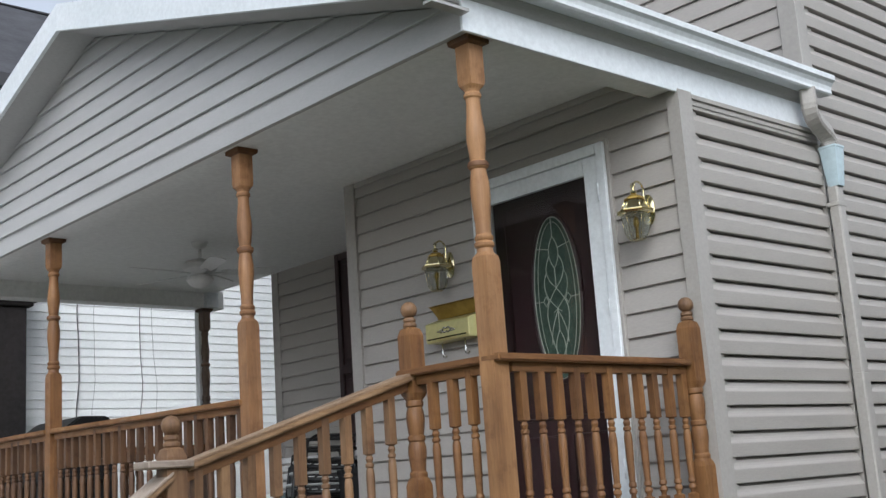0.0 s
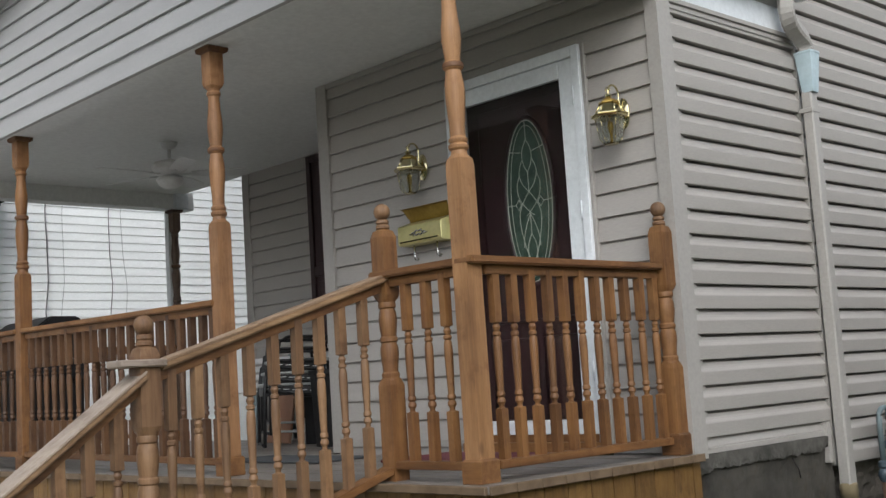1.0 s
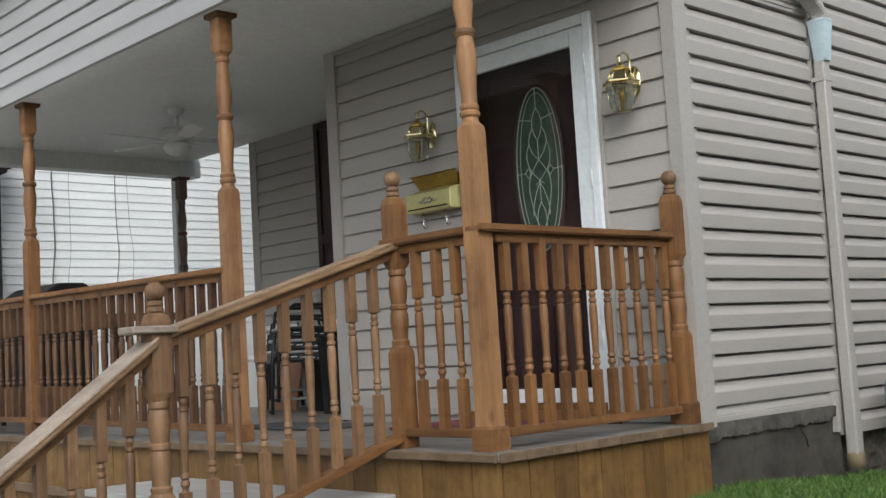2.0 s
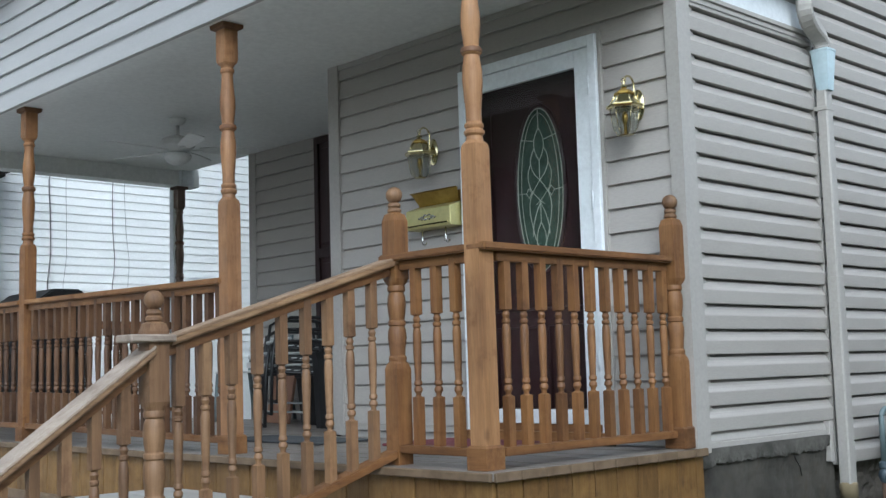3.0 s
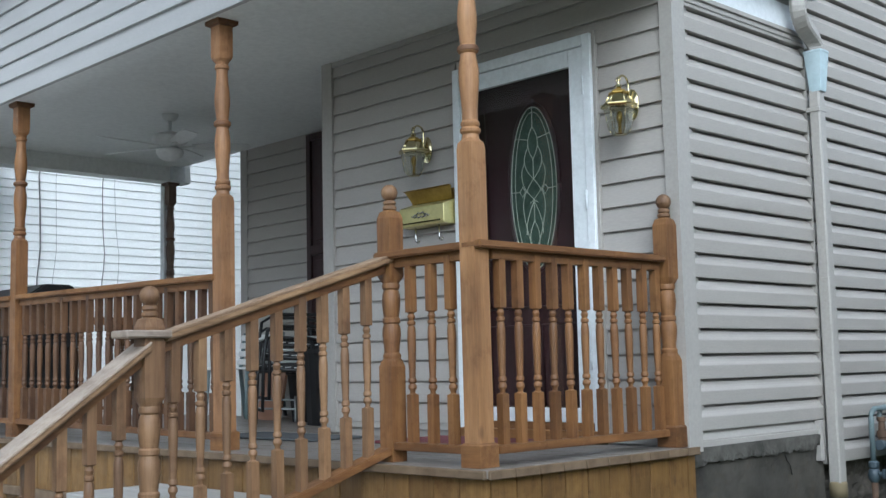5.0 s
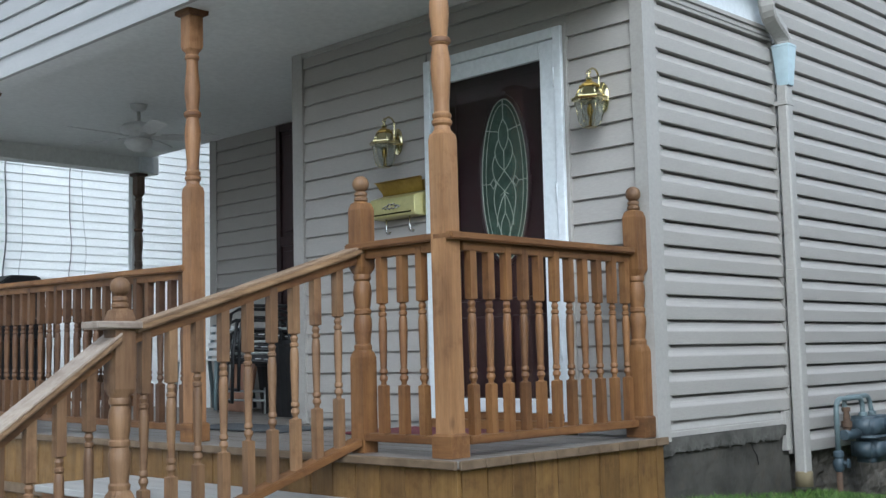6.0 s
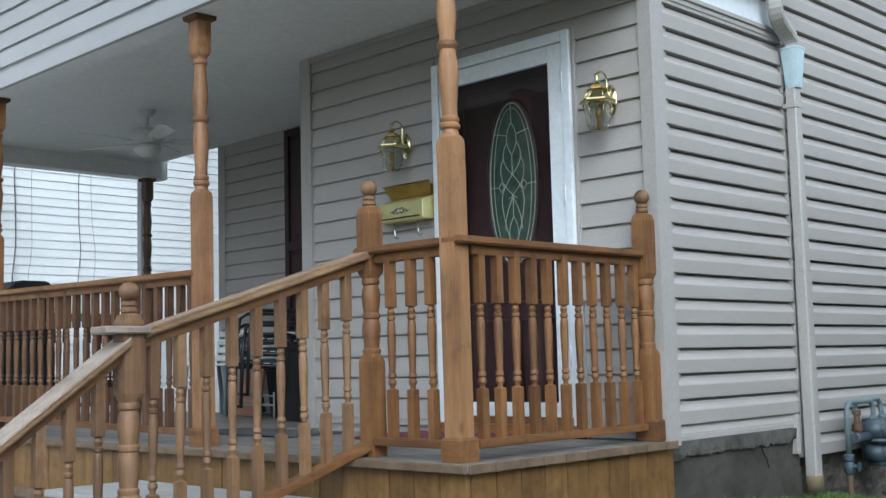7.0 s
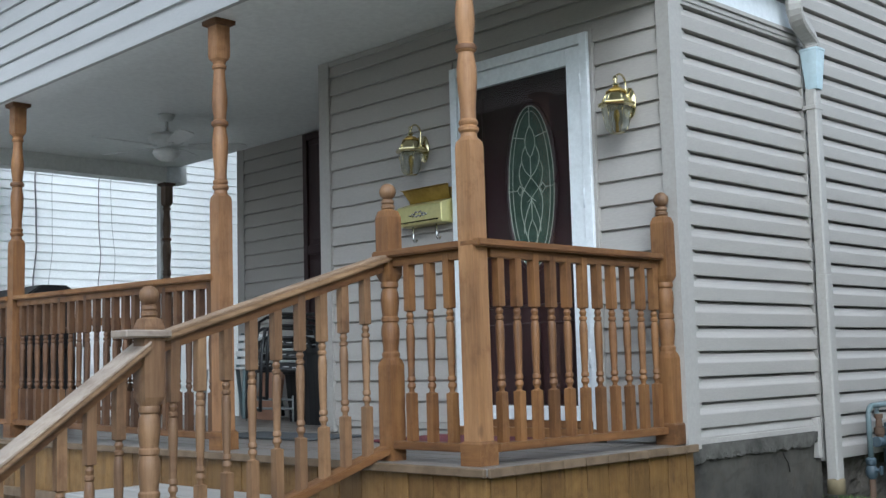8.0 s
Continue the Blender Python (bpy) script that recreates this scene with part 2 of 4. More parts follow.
def turned(bm, profile, n=16, at=(0, 0, 0)):
    """Rings of (z, half width, roundness): 0 is a square section, 1 a round one."""
    rings = []
    for z, r, k in profile:
        ring = []
        for i in range(n):
            a = 2 * math.pi * (i + 0.5 * (n % 8 != 0)) / n
            c, s = math.cos(a), math.sin(a)
            q = 1 / max(abs(c), abs(s))
            m = r * ((1 - k) * min(q, 1.39) + k)
            ring.append(bm.verts.new((at[0] + m * c, at[1] + m * s, at[2] + z)))
        rings.append((ring, k))
    for (a, ka), (b, kb) in zip(rings, rings[1:]):
        for i in range(n):
            f = bm.faces.new((a[i], a[(i + 1) % n], b[(i + 1) % n], b[i]))
            f.smooth = ka > 0.5 and kb > 0.5
    bm.faces.new(list(reversed(rings[0][0])))
    bm.faces.new(rings[-1][0])
    for j in range(1, len(profile) - 1):
        (z0, r0, _), (z1, r1, _), (z2, r2, _) = profile[j - 1:j + 2]
        bend = math.atan2(r2 - r1, z2 - z1) - math.atan2(r1 - r0, z1 - z0)
        if abs(bend) > 0.6:
            ring = rings[j][0]
            for i in range(n):
                e = bm.edges.get((ring[i], ring[(i + 1) % n]))
                if e:
                    e.smooth = False
    return bm


def ball(z0, r, n=6):
    """Profile rings of a ball that stands on a neck at z0."""
    return [(z0 + r * (1 - math.cos(math.pi * (0.14 + 0.85 * i / n))), r * math.sin(math.pi * (0.14 + 0.85 * i / n)), 1) for i in range(n + 1)]


def tube(bm, points, r, n=8):
    """A round bar along points."""
    pts = [Vector(p) for p in points]
    rings = []
    up = Vector((0.13, 0.31, 0.94))
    for i, p in enumerate(pts):
        d = (pts[min(i + 1, len(pts) - 1)] - pts[max(i - 1, 0)]).normalized()
        u = d.cross(up)
        if u.length < 0.05:
            u = d.cross(Vector((1, 0, 0)))
        u.normalize()
        v = d.cross(u)
        rings.append([bm.verts.new(p + r * (math.cos(2 * math.pi * k / n) * u + math.sin(2 * math.pi * k / n) * v)) for k in range(n)])
    for a, b in zip(rings, rings[1:]):
        for k in range(n):
            f = bm.faces.new((a[k], a[(k + 1) % n], b[(k + 1) % n], b[k]))
            f.smooth = True
    bm.faces.new(list(reversed(rings[0])))
    bm.faces.new(rings[-1])
    bmesh.ops.recalc_face_normals(bm, faces=bm.faces[:])
    return bm


def arc(centre, r, a0, a1, u, v, n=8):
    c, u, v = Vector(centre), Vector(u), Vector(v)
    return [c + r * (math.cos(radians(a0 + (a1 - a0) * i / n)) * u + math.sin(radians(a0 + (a1 - a0) * i / n)) * v) for i in range(n + 1)]


def prism(bm, outline, along, length):
    """A closed outline of points, pushed out by length in the direction along."""
    a = [bm.verts.new(p) for p in outline]
    b = [bm.verts.new(Vector(p) + Vector(along) * length) for p in outline]
    n = len(a)
    for i in range(n):
        bm.faces.new((a[i], a[(i + 1) % n], b[(i + 1) % n], b[i]))
    bm.faces.new(list(reversed(a)))
    bm.faces.new(b)
    bmesh.ops.recalc_face_normals(bm, faces=bm.faces[:])
    return bm


# ---- siding ----
COURSE = 0.1248
LAP = [(0.0, -0.036), (0.0, 0.015), (0.003, 0.0165), (0.064, 0.0205), (0.069, 0.0185), (0.082, 0.006), (0.094, -0.001), (0.111, -0.006), (0.1135, -0.020), (0.1248, -0.028), (0.1248, -0.036)]


CLAP = [(0.0, -0.014), (0.0, 0.019), (0.003, 0.021), (0.112, 0.008), (0.119, 0.003), (0.1248, 0.001), (0.1248, -0.014)]


def course_mesh(length, material, profile, name="siding_course"):
    """One lapped board of siding, along x, facing -y, its lower edge at z = 0."""
    bm = bmesh.new()
    prism(bm, [(0, -d, z) for z, d in profile], (1, 0, 0), length)
    me = bpy.data.meshes.new(name)
    bm.to_mesh(me)
    bm.free()
    me.materials.append(material)
    return me


def clad(wall, start, turn, length, z0, count, material, profile):
    """Courses one above the other from start (x, y), turned by degrees about z."""
    me = course_mesh(length, material, profile)
    for i in range(count):
        ob = new("siding_course", me)
        ob.parent = wall
        ob.matrix_local = pose(start[0], start[1], z0 + i * COURSE, 0, 0, turn)


def ground_height(x, y):
    s = min(1, max(0, (-0.25 - y) / 2.4))
    s = s * s * (3 - 2 * s)
    e = min(1, max(0, (x - 0.6) / 3.0))
    bank = 0.085 * min(1, max(0, (2.6 - y) / 1.1)) * (y > 0.2)
    bank -= 0.13 * min(1, max(0, (y - 2.75) / 0.9)) * (x > -0.5)
    return bank - 0.42 - 0.53 * max(s, 0.75 * e * e * (3 - 2 * e))


# ---- the large structure ----
def build_ground():
    bm = bmesh.new()
    xs = [-400, -60, -25, -14] + [-10 + 0.5 * i for i in range(35)] + [9, 14, 25, 60, 400]
    ys = [-400, -60, -25, -14] + [-10 + 0.5 * i for i in range(35)] + [9, 14, 25, 60, 400]
    grid = [[bm.verts.new((x, y, ground_height(x, y) + 0.012 * noise.noise((x * 1.3, y * 1.3, 0)))) for x in xs] for y in ys]
    for j in range(len(ys) - 1):
        for i in range(len(xs) - 1):
            bm.faces.new((grid[j][i], grid[j][i + 1], grid[j + 1][i + 1], grid[j + 1][i])).smooth = True
    g = part("ground", bm, SOIL)
    tagged(g, "sloping lawn of short green grass and soil", "ground", kind="structure")


build_ground()


def build_door_wall():
    w = box_part("wall_front", None, TRIM, -2.66, -1.43, 1.345, 1.50, -0.02, 2.60, 0)
    tagged(w, "clay vinyl siding wall beside the front door", "wall", kind="structure")
    box_part("wall_core", w, TRIM, -0.425, 0.05, 1.345, 1.50, -0.02, 2.60, 0)
    box_part("wall_core", w, TRIM, -1.43, -0.425, 1.345, 1.50, 2.135, 2.60, 0)
    z0 = 0.0706
    clad(w, (-2.585, 1.345), 0, 1.132, z0, 17, SIDING, CLAP)
    clad(w, (-0.405, 1.345), 0, 0.415, z0, 17, SIDING, CLAP)
    clad(w, (-2.585, 1.345), 0, 2.595, z0 + 17 * COURSE, 2, SIDING, CLAP)
    box_part("starter_strip", w, TRIM, -2.585, -1.447, 1.328, 1.347, 0.035, 0.0706, 0.002)
    box_part("starter_strip", w, TRIM, -0.405, 0.008, 1.328, 1.347, 0.0, 0.0706, 0.002)
    # corner posts
    bm = bmesh.new()
    prism(bm, [(0.008, 1.313, 0), (0.084, 1.313, 0), (0.084, 1.425, 0), (0.052, 1.425, 0), (0.052, 1.346, 0), (0.008, 1.346, 0)], (0, 0, 1), 2.30)
    c = part("corner_trim", bm, TRIM, w)
    c.location.z = -0.03
    bm = bmesh.new()
    prism(bm, [(-2.687, 1.312, 0), (-2.583, 1.312, 0), (-2.583, 1.346, 0), (-2.662, 1.346, 0), (-2.662, 1.43, 0), (-2.687, 1.43, 0)], (0, 0, 1), 2.42)
    part("corner_trim", bm, TRIM, w)
    box_part("crown_strip", w, TRIM, -2.583, 0.008, 1.315, 1.345, 2.385, 2.419, 0.003)


build_door_wall()


def build_side_walls():
    w = box_part("wall_side", None, TRIM, -0.10, 0.012, 2.622, 9.0, -0.17, 6.6, 0)
    box_part("wall_core", w, TRIM, -0.10, 0.012, 1.501, 2.62, -0.012, 2.44, 0)
    box_part("top_channel", w, TRIM, 0.012, 0.084, 1.425, 2.655, 2.236, 2.262, 0.003)
    box_part("top_channel", w, TRIM, 0.012, 0.076, 1.425, 2.655, 2.205, 2.226, 0.003)
    tagged(w, "long clay vinyl siding wall of the house side", "wall", kind="structure")
    z0 = 0.0656
    clad(w, (0.052, 1.425), 90, 1.233, z0, 18, SIDING, LAP)
    clad(w, (0.052, 2.672), 90, 6.3, z0 - 2 * COURSE, 54, SIDING, LAP)
    bm = prism(bmesh.new(), [(0.010, 1.425, 0.0656), (0.042, 1.425, 0.0656), (0.062, 1.425, 0.022), (0.062, 1.425, 0.014), (0.068, 1.425, 0.012), (0.068, 1.425, -0.012), (0.010, 1.425, -0.012)], (0, 1, 0), 1.23)
    part("starter_strip", bm, TRIM, w)
    box_part("end_trim", w, TRIM, 0.012, 0.082, 2.585, 2.625, -0.16, 0.062, 0.003)
    box_part("end_trim", w, TRIM, 0.010, 0.072, 2.659, 2.672, -0.18, 6.6, 0.002)
    v = box_part("wall_passage", None, TRIM, -2.662, -2.52, 1.50, 2.60, -0.02, 2.60, 0)
    tagged(v, "clay vinyl return wall of the entry bay", "wall", kind="structure")
    f = box_part("wall_back", None, TRIM, -5.50, -2.662, 2.62, 2.80, -0.02, 2.62, 0)
    tagged(f, "clay vinyl siding wall at the back of the porch", "wall", kind="structure")
    clad(f, (-5.42, 2.62), 0, 2.76, z0, 19, SIDING, CLAP)
    box_part("corner_trim", f, TRIM, -5.525, -5.42, 2.596, 2.70, -0.3, 2.6, 0.003)
    u = box_part("wall_upper", None, TRIM, -5.50, 0.05, 2.62, 2.80, 2.62, 6.6, 0)
    tagged(u, "clay vinyl siding wall of the upper storey", "wall", kind="structure")
    clad(u, (-5.4, 2.62), 0, 5.36, 2.62 - 0.053, 31, SIDING, CLAP)
    box_part("corner_trim", u, TRIM, -0.04, 0.080, 2.592, 2.70, 2.47, 6.6, 0.003)
    h = box_part("wall_west", None, TRIM, -5.52, -5.35, 2.80, 9.0, -0.3, 6.6, 0)
    tagged(h, "plain clay siding wall of the far house side", "wall", kind="structure")
    n = box_part("wall_rear", None, TRIM, -5.35, -0.1, 8.85, 9.0, -0.3, 6.6, 0)
    tagged(n, "plain clay siding wall at the rear", "wall", kind="structure")
    r = part("house_roof", prism(bmesh.new(), [(0.45, 2.3, 6.5), (0.45, 9.3, 6.5), (0.45, 9.3, 6.6), (0.45, 5.8, 8.2), (0.45, 2.3, 6.6)], (-1, 0, 0), 6.3), SHINGLE)
    tagged(r, "dark shingle roof over the upper storey", "roof", kind="structure")


build_side_walls()


def build_foundation():
    def rough_wall(name, y0, y1, z0, z1, x, mat, depth, label, seed):
        bm = bmesh.new()
        ny, nz = int((y1 - y0) / 0.025), int((z1 - z0) / 0.02)
        g = []
        for j in range(nz + 1):
            row = []
            for i in range(ny + 1):
                y, z = y0 + (y1 - y0) * i / ny, z0 + (z1 - z0) * j / nz
                d = depth * (noise.fractal((y * 7, z * 9, seed), 1.0, 2.0, 4) + 0.18 * noise.noise((y * 31, z * 37, seed)))
                row.append(bm.verts.new((x + d, y, z)))
            g.append(row)
        for j in range(nz):
            for i in range(ny):
                bm.faces.new((g[j][i], g[j][i + 1], g[j + 1][i + 1], g[j + 1][i]))
        top = [bm.verts.new((x - 0.15, v.co.y, v.co.z)) for v in g[-1]]
        bot = [bm.verts.new((x - 0.15, v.co.y, v.co.z)) for v in g[0]]
        for i in range(ny):
            bm.faces.new((g[-1][i], g[-1][i + 1], top[i + 1], top[i]))
            bm.faces.new((bot[i], bot[i + 1], g[0][i + 1], g[0][i]))
        return tagged(part(name, bm, mat), label, "foundation", kind="structure")
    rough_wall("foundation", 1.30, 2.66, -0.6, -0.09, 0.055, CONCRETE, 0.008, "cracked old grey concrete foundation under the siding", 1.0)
    rough_wall("foundation_main", 2.64, 9.0, -0.75, -0.16, 0.0, RUBBLE, 0.035, "dark crumbling stone foundation of the main house", 5.0)
    # the ledge with a broken lower edge
    bm = bmesh.new()
    n, m = 150, 7
    rows = [[] for j in range(m + 2)]
    for i in range(n + 1):
        y = 1.34 + 1.27 * i / n
        e = -0.088 - 0.030 * noise.noise((y * 4, 0, 3)) - 0.020 * noise.noise((y * 13, 0, 7)) - 0.014 * noise.noise((y * 41, 0, 1))
        rows[0].append(bm.verts.new((0.03, y, -0.014)))
        for j in range(m):
            f = j / (m - 1)
            z = -0.014 + (e + 0.014) * f
            rough = 0.003 * noise.noise((y * 9, z * 12, 2)) + 0.0055 * f * f * noise.noise((y * 45, z * 60, 5))
            rows[j + 1].append(bm.verts.new((0.080 - 0.006 * f ** 3 + rough, y, z)))
        rows[m + 1].append(bm.verts.new((0.03, y, e - 0.012)))
    for a, b in zip(rows, rows[1:]):
        for i in range(n):
            bm.faces.new((a[i], a[i + 1], b[i + 1], b[i]))
    bmesh.ops.recalc_face_normals(bm, faces=bm.faces[:])
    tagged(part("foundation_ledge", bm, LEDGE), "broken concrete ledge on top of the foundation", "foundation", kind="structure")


build_foundation()
crack = thing("foundation_crack", "dark diagonal crack in the concrete", "crack", (0, 0, 0), kind="structure")
part("crack", tube(bmesh.new(), [(0.066, 2.22, -0.10), (0.068, 2.235, -0.13), (0.067, 2.27, -0.16), (0.066, 2.285, -0.21)], 0.003, 5), DARK, crack)

RIDGE_X, RIDGE_Z = -3.42, 3.43
PITCH = {1: 0.306, -1: 0.32}


def under(x):
    return RIDGE_Z - PITCH[1 if x > RIDGE_X else -1] * abs(x - RIDGE_X)


def build_porch_roof():
    roof = thing("porch_roof", "low gable porch roof with white rake boards", "roof", kind="structure")
    for side in (1, -1):
        xe = RIDGE_X + side * 3.545
        bm = bmesh.new()
        prism(bm, [(RIDGE_X, -0.36, under(RIDGE_X) + 0.13), (xe, -0.36, under(xe) + 0.13), (xe, -0.36, under(xe) + 0.195), (RIDGE_X, -0.36, under(RIDGE_X) + 0.195)], (0, 1, 0), 2.95)
        part("roof_slope", bm, SHINGLE, roof, "dark shingle roof slope")
        lo = max(under(xe), 2.262)
        xk = RIDGE_X + side * (RIDGE_Z - lo) / PITCH[side] if under(xe) < lo else xe
        bm = bmesh.new()
        prism(bm, [(RIDGE_X, -0.385, under(RIDGE_X)), (xk, -0.385, lo), (xe, -0.385, lo), (xe, -0.385, under(xe) + 0.185), (RIDGE_X, -0.385, under(RIDGE_X) + 0.185)], (0, 1, 0), 0.025)
        part("rake_board", bm, WHITE, roof, "white aluminium rake board")
        xs = RIDGE_X + side * 3.49
        bm = bmesh.new()
        prism(bm, [(RIDGE_X, -0.36, under(RIDGE_X) + 0.012), (xs, -0.36, under(xs) + 0.012), (xs, -0.36, under(xs) + 0.024), (RIDGE_X, -0.36, under(RIDGE_X) + 0.024)], (0, 1, 0), 0.25)
        part("rake_soffit", bm, GABLE, roof, "pale grey soffit panel")
    # eave soffit and fascia on the near side
    box_part("eave_soffit", roof, WHITE, 0.062, 0.125, -0.36, 2.60, 2.446, 2.456, 0, "white eave soffit")
    box_part("fascia", roof, WHITE, 0.105, 0.125, -0.36, 2.60, 2.457, 2.52, 0.002)
    bm = prism(bmesh.new(), [(0.0785, -0.14, 2.445), (0.0785, -0.14, 2.400), (0.081, -0.14, 2.400), (0.092, -0.14, 2.418), (0.105, -0.14, 2.430), (0.1262, -0.14, 2.441), (0.1262, -0.14, 2.445)], (0, 1, 0), 2.73)
    box_part("eave_return", roof, GABLE, 0.0715, 0.1245, -0.359, -0.1515, 2.318, 2.332, 0, "pale grey soffit panel")
    part("eave_cove", bm, GABLE, roof, "pale clay cove strip under the gutter")
    g = tagged(part("gable_wall", prism(bmesh.new(), [(0.04, -0.09, 2.30), (RIDGE_X, -0.09, under(RIDGE_X)), (-6.88, -0.09, 2.30)], (0, 1, 0), 0.1), GABLE), "pale vinyl siding in the porch gable", "wall", kind="structure")
    z = 2.395
    while z < 3.40:
        top = min(z + COURSE, under(RIDGE_X))
        bm = bmesh.new()
        rings = []
        for sgn in (-1, 1):
            half0 = min((RIDGE_Z - z) / PITCH[sgn] + 0.02, 3.48)
            half1 = min(max((RIDGE_Z - top) / PITCH[sgn] + 0.02, 0.01), 3.48)
            ring = []
            for zz, d in CLAP:
                zz2 = min(zz, top - z)
                hw = half0 + (half1 - half0) * zz2 / (top - z)
                ring.append(bm.verts.new((RIDGE_X + sgn * hw, -0.118 - d, z + zz2)))
            rings.append(ring)
        n = len(CLAP)
        for i in range(n):
            bm.faces.new((rings[0][i], rings[0][(i + 1) % n], rings[1][(i + 1) % n], rings[1][i]))
        bmesh.ops.recalc_face_normals(bm, faces=bm.faces[:])
        part("siding_course", bm, GABLE, g)
        z += COURSE
    box_part("bottom_band", g, GABLE, -6.90, 0.058, -0.121, -0.09, 2.268, 2.40, 0.003)
    # beams
    b = box_part("beam_front", None, CEIL, -6.88, 0.058, -0.088, 0.07, 2.272, 2.45, 0.004)
    tagged(b, "painted boxed beam along the porch front", "beam", kind="structure")
    b = box_part("beam_east", None, CEIL, -0.10, 0.058, 0.072, 1.318, 2.272, 2.45, 0.004)
    tagged(b, "painted boxed beam along the porch end", "beam", kind="structure")
    b = box_part("beam_west", None, CEIL, -6.80, -6.62, 0.072, 2.75, 2.272, 2.45, 0.004)
    tagged(b, "painted boxed beam at the far porch end", "beam", kind="structure")
    f = box_part("frieze_board", None, WHITE, 0.060, 0.078, -0.15, 2.60, 2.254, 2.43, 0.003)
    tagged(f, "white aluminium frieze board under the eave", "trim", kind="structure")
    c = box_part("ceiling", None, CEIL, -6.62, -0.09, 0.06, 2.62, 2.422, 2.45, 0)
    tagged(c, "smooth grey-white painted porch ceiling", "ceiling", kind="structure")


build_porch_roof()


def build_deck():
    d = thing("floor", "grey painted plank porch floor", "floor", kind="structure")
    y = -0.115
    i = 0
    while y < 2.55:
        full = y + 0.14 < 1.33
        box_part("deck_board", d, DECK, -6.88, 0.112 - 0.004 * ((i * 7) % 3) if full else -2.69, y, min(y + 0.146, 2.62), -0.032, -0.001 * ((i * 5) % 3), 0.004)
        y += 0.1495
        i += 1
    box_part("front_edge", d, NOSING, -6.88, 0.115, -0.138, -0.117, -0.034, 0.001, 0.004, "weathered wooden board edge")
    y = -0.115
    while y < 1.33:
        box_part("board_end", d, NOSING, 0.114, 0.126 + 0.003 * random.random(), y + 0.002, min(y + 0.1475, 1.335), -0.036, 0.001, 0.003, "weathered wooden board edge")
        y += 0.1495
    s = thing("porch_skirt", "vertical cedar-stained boards closing the porch base", "skirt", kind="structure")
    box_part("backing", s, DARK, -6.84, 0.0735, -0.075, -0.06, -0.75, -0.036, 0)
    box_part("backing", s, DARK, 0.045, 0.060, -0.06, 1.33, -0.75, -0.036, 0)
    x = 0.092
    while x > -6.7:
        box_part("board", s, WOOD_SKIRT, x - 0.1470, x - 0.0030, -0.094 - 0.004 * random.random(), -0.074, -0.72, -0.036, 0.0015)
        x -= 0.1505
    y = -0.072
    while y < 1.32:
        box_part("board", s, WOOD_SKIRT, 0.074, 0.092 + 0.003 * random.random(), y + 0.0035, min(y + 0.1455, 1.335), -0.72, -0.038, 0.0015)
        y += 0.1495
    box_part("base_board", s, NOSING, -6.8, -2.42, -0.125, -0.096, -0.36, -0.302, 0.004)


build_deck()


def build_steps():
    st = thing("porch_steps", "wide wooden steps with grey painted treads", "steps", kind="structure")
    levels = [(-0.185, -0.10, -0.64), (-0.37, -0.60, -1.22), (-0.55, -1.18, -1.48), (-0.73, -1.44, -1.74)]
    for z, y1, y0 in levels:
        half = (y1 - y0) / 2
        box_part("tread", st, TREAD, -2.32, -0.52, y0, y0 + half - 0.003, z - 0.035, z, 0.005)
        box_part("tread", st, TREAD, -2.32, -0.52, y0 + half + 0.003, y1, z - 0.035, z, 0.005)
        box_part("riser", st, WOOD["x"], -2.30, -0.54, y0 + 0.03, y0 + 0.05, z - 0.24, z - 0.036, 0.002)
    for x in (-2.30, -0.575):
        bm = bmesh.new()
        prism(bm, [(x, -0.1, -0.225), (x, -0.6, -0.225), (x, -0.6, -0.41), (x, -1.18, -0.41), (x, -1.18, -0.59), (x, -1.44, -0.59), (x, -1.44, -0.77), (x, -1.68, -0.77), (x, -1.68, -1.05), (x, -0.1, -1.0)], (1, 0, 0), 0.035)
        part("stringer", bm, WOOD["y"], st)
    # real slab by the steps, enlarged out of view to bounce light into the porch
    p = part("walkway", box(bmesh.new(), -9.3, -2.45, -2.55, -0.13, -1.2, -0.40, 0.01), PATH_MAT)
    tagged(p, "pale concrete slab beside the porch steps", "pavement", kind="structure")


build_steps()
# unseen pale slab, added to throw light up at the ceiling and back wall
bouncer = part("driveway", box(bmesh.new(), -12.0, -4.0, -10.0, -2.6, -1.05, -0.915, 0.02), PATH_MAT)
tagged(bouncer, "unseen pale slab added to bounce light into the porch", "pavement", kind="structure")


# ---- posts and railings ----
def post_profile(top):
    h = 0.0425
    p = [(0, h, 0), (1.295, h, 0), (1.318, 0.043, 0.35), (1.335, 0.034, 1), (1.352, 0.032, 1), (1.362, 0.040, 1), (1.374, 0.041, 1), (1.384, 0.033, 1), (1.392, 0.038, 1), (1.402, 0.038, 1), (1.412, 0.031, 1),
         (1.46, 0.031, 1), (1.52, 0.036, 1), (1.58, 0.040, 1), (1.63, 0.0395, 1), (1.675, 0.033, 1), (1.692, 0.031, 1), (1.700, 0.040, 1), (1.716, 0.042, 1), (1.726, 0.038, 1), (1.732, 0.030, 1),
         (1.77, 0.034, 1), (1.82, 0.0395, 1), (1.87, 0.0385, 1), (1.93, 0.032, 1), (1.985, 0.029, 1), (2.005, 0.030, 1), (2.012, 0.036, 1), (2.024, 0.037, 1), (2.034, 0.031, 1), (2.046, 0.034, 1), (2.062, 0.043, 0.4), (2.08, h, 0), (top, h, 0)]
    return p


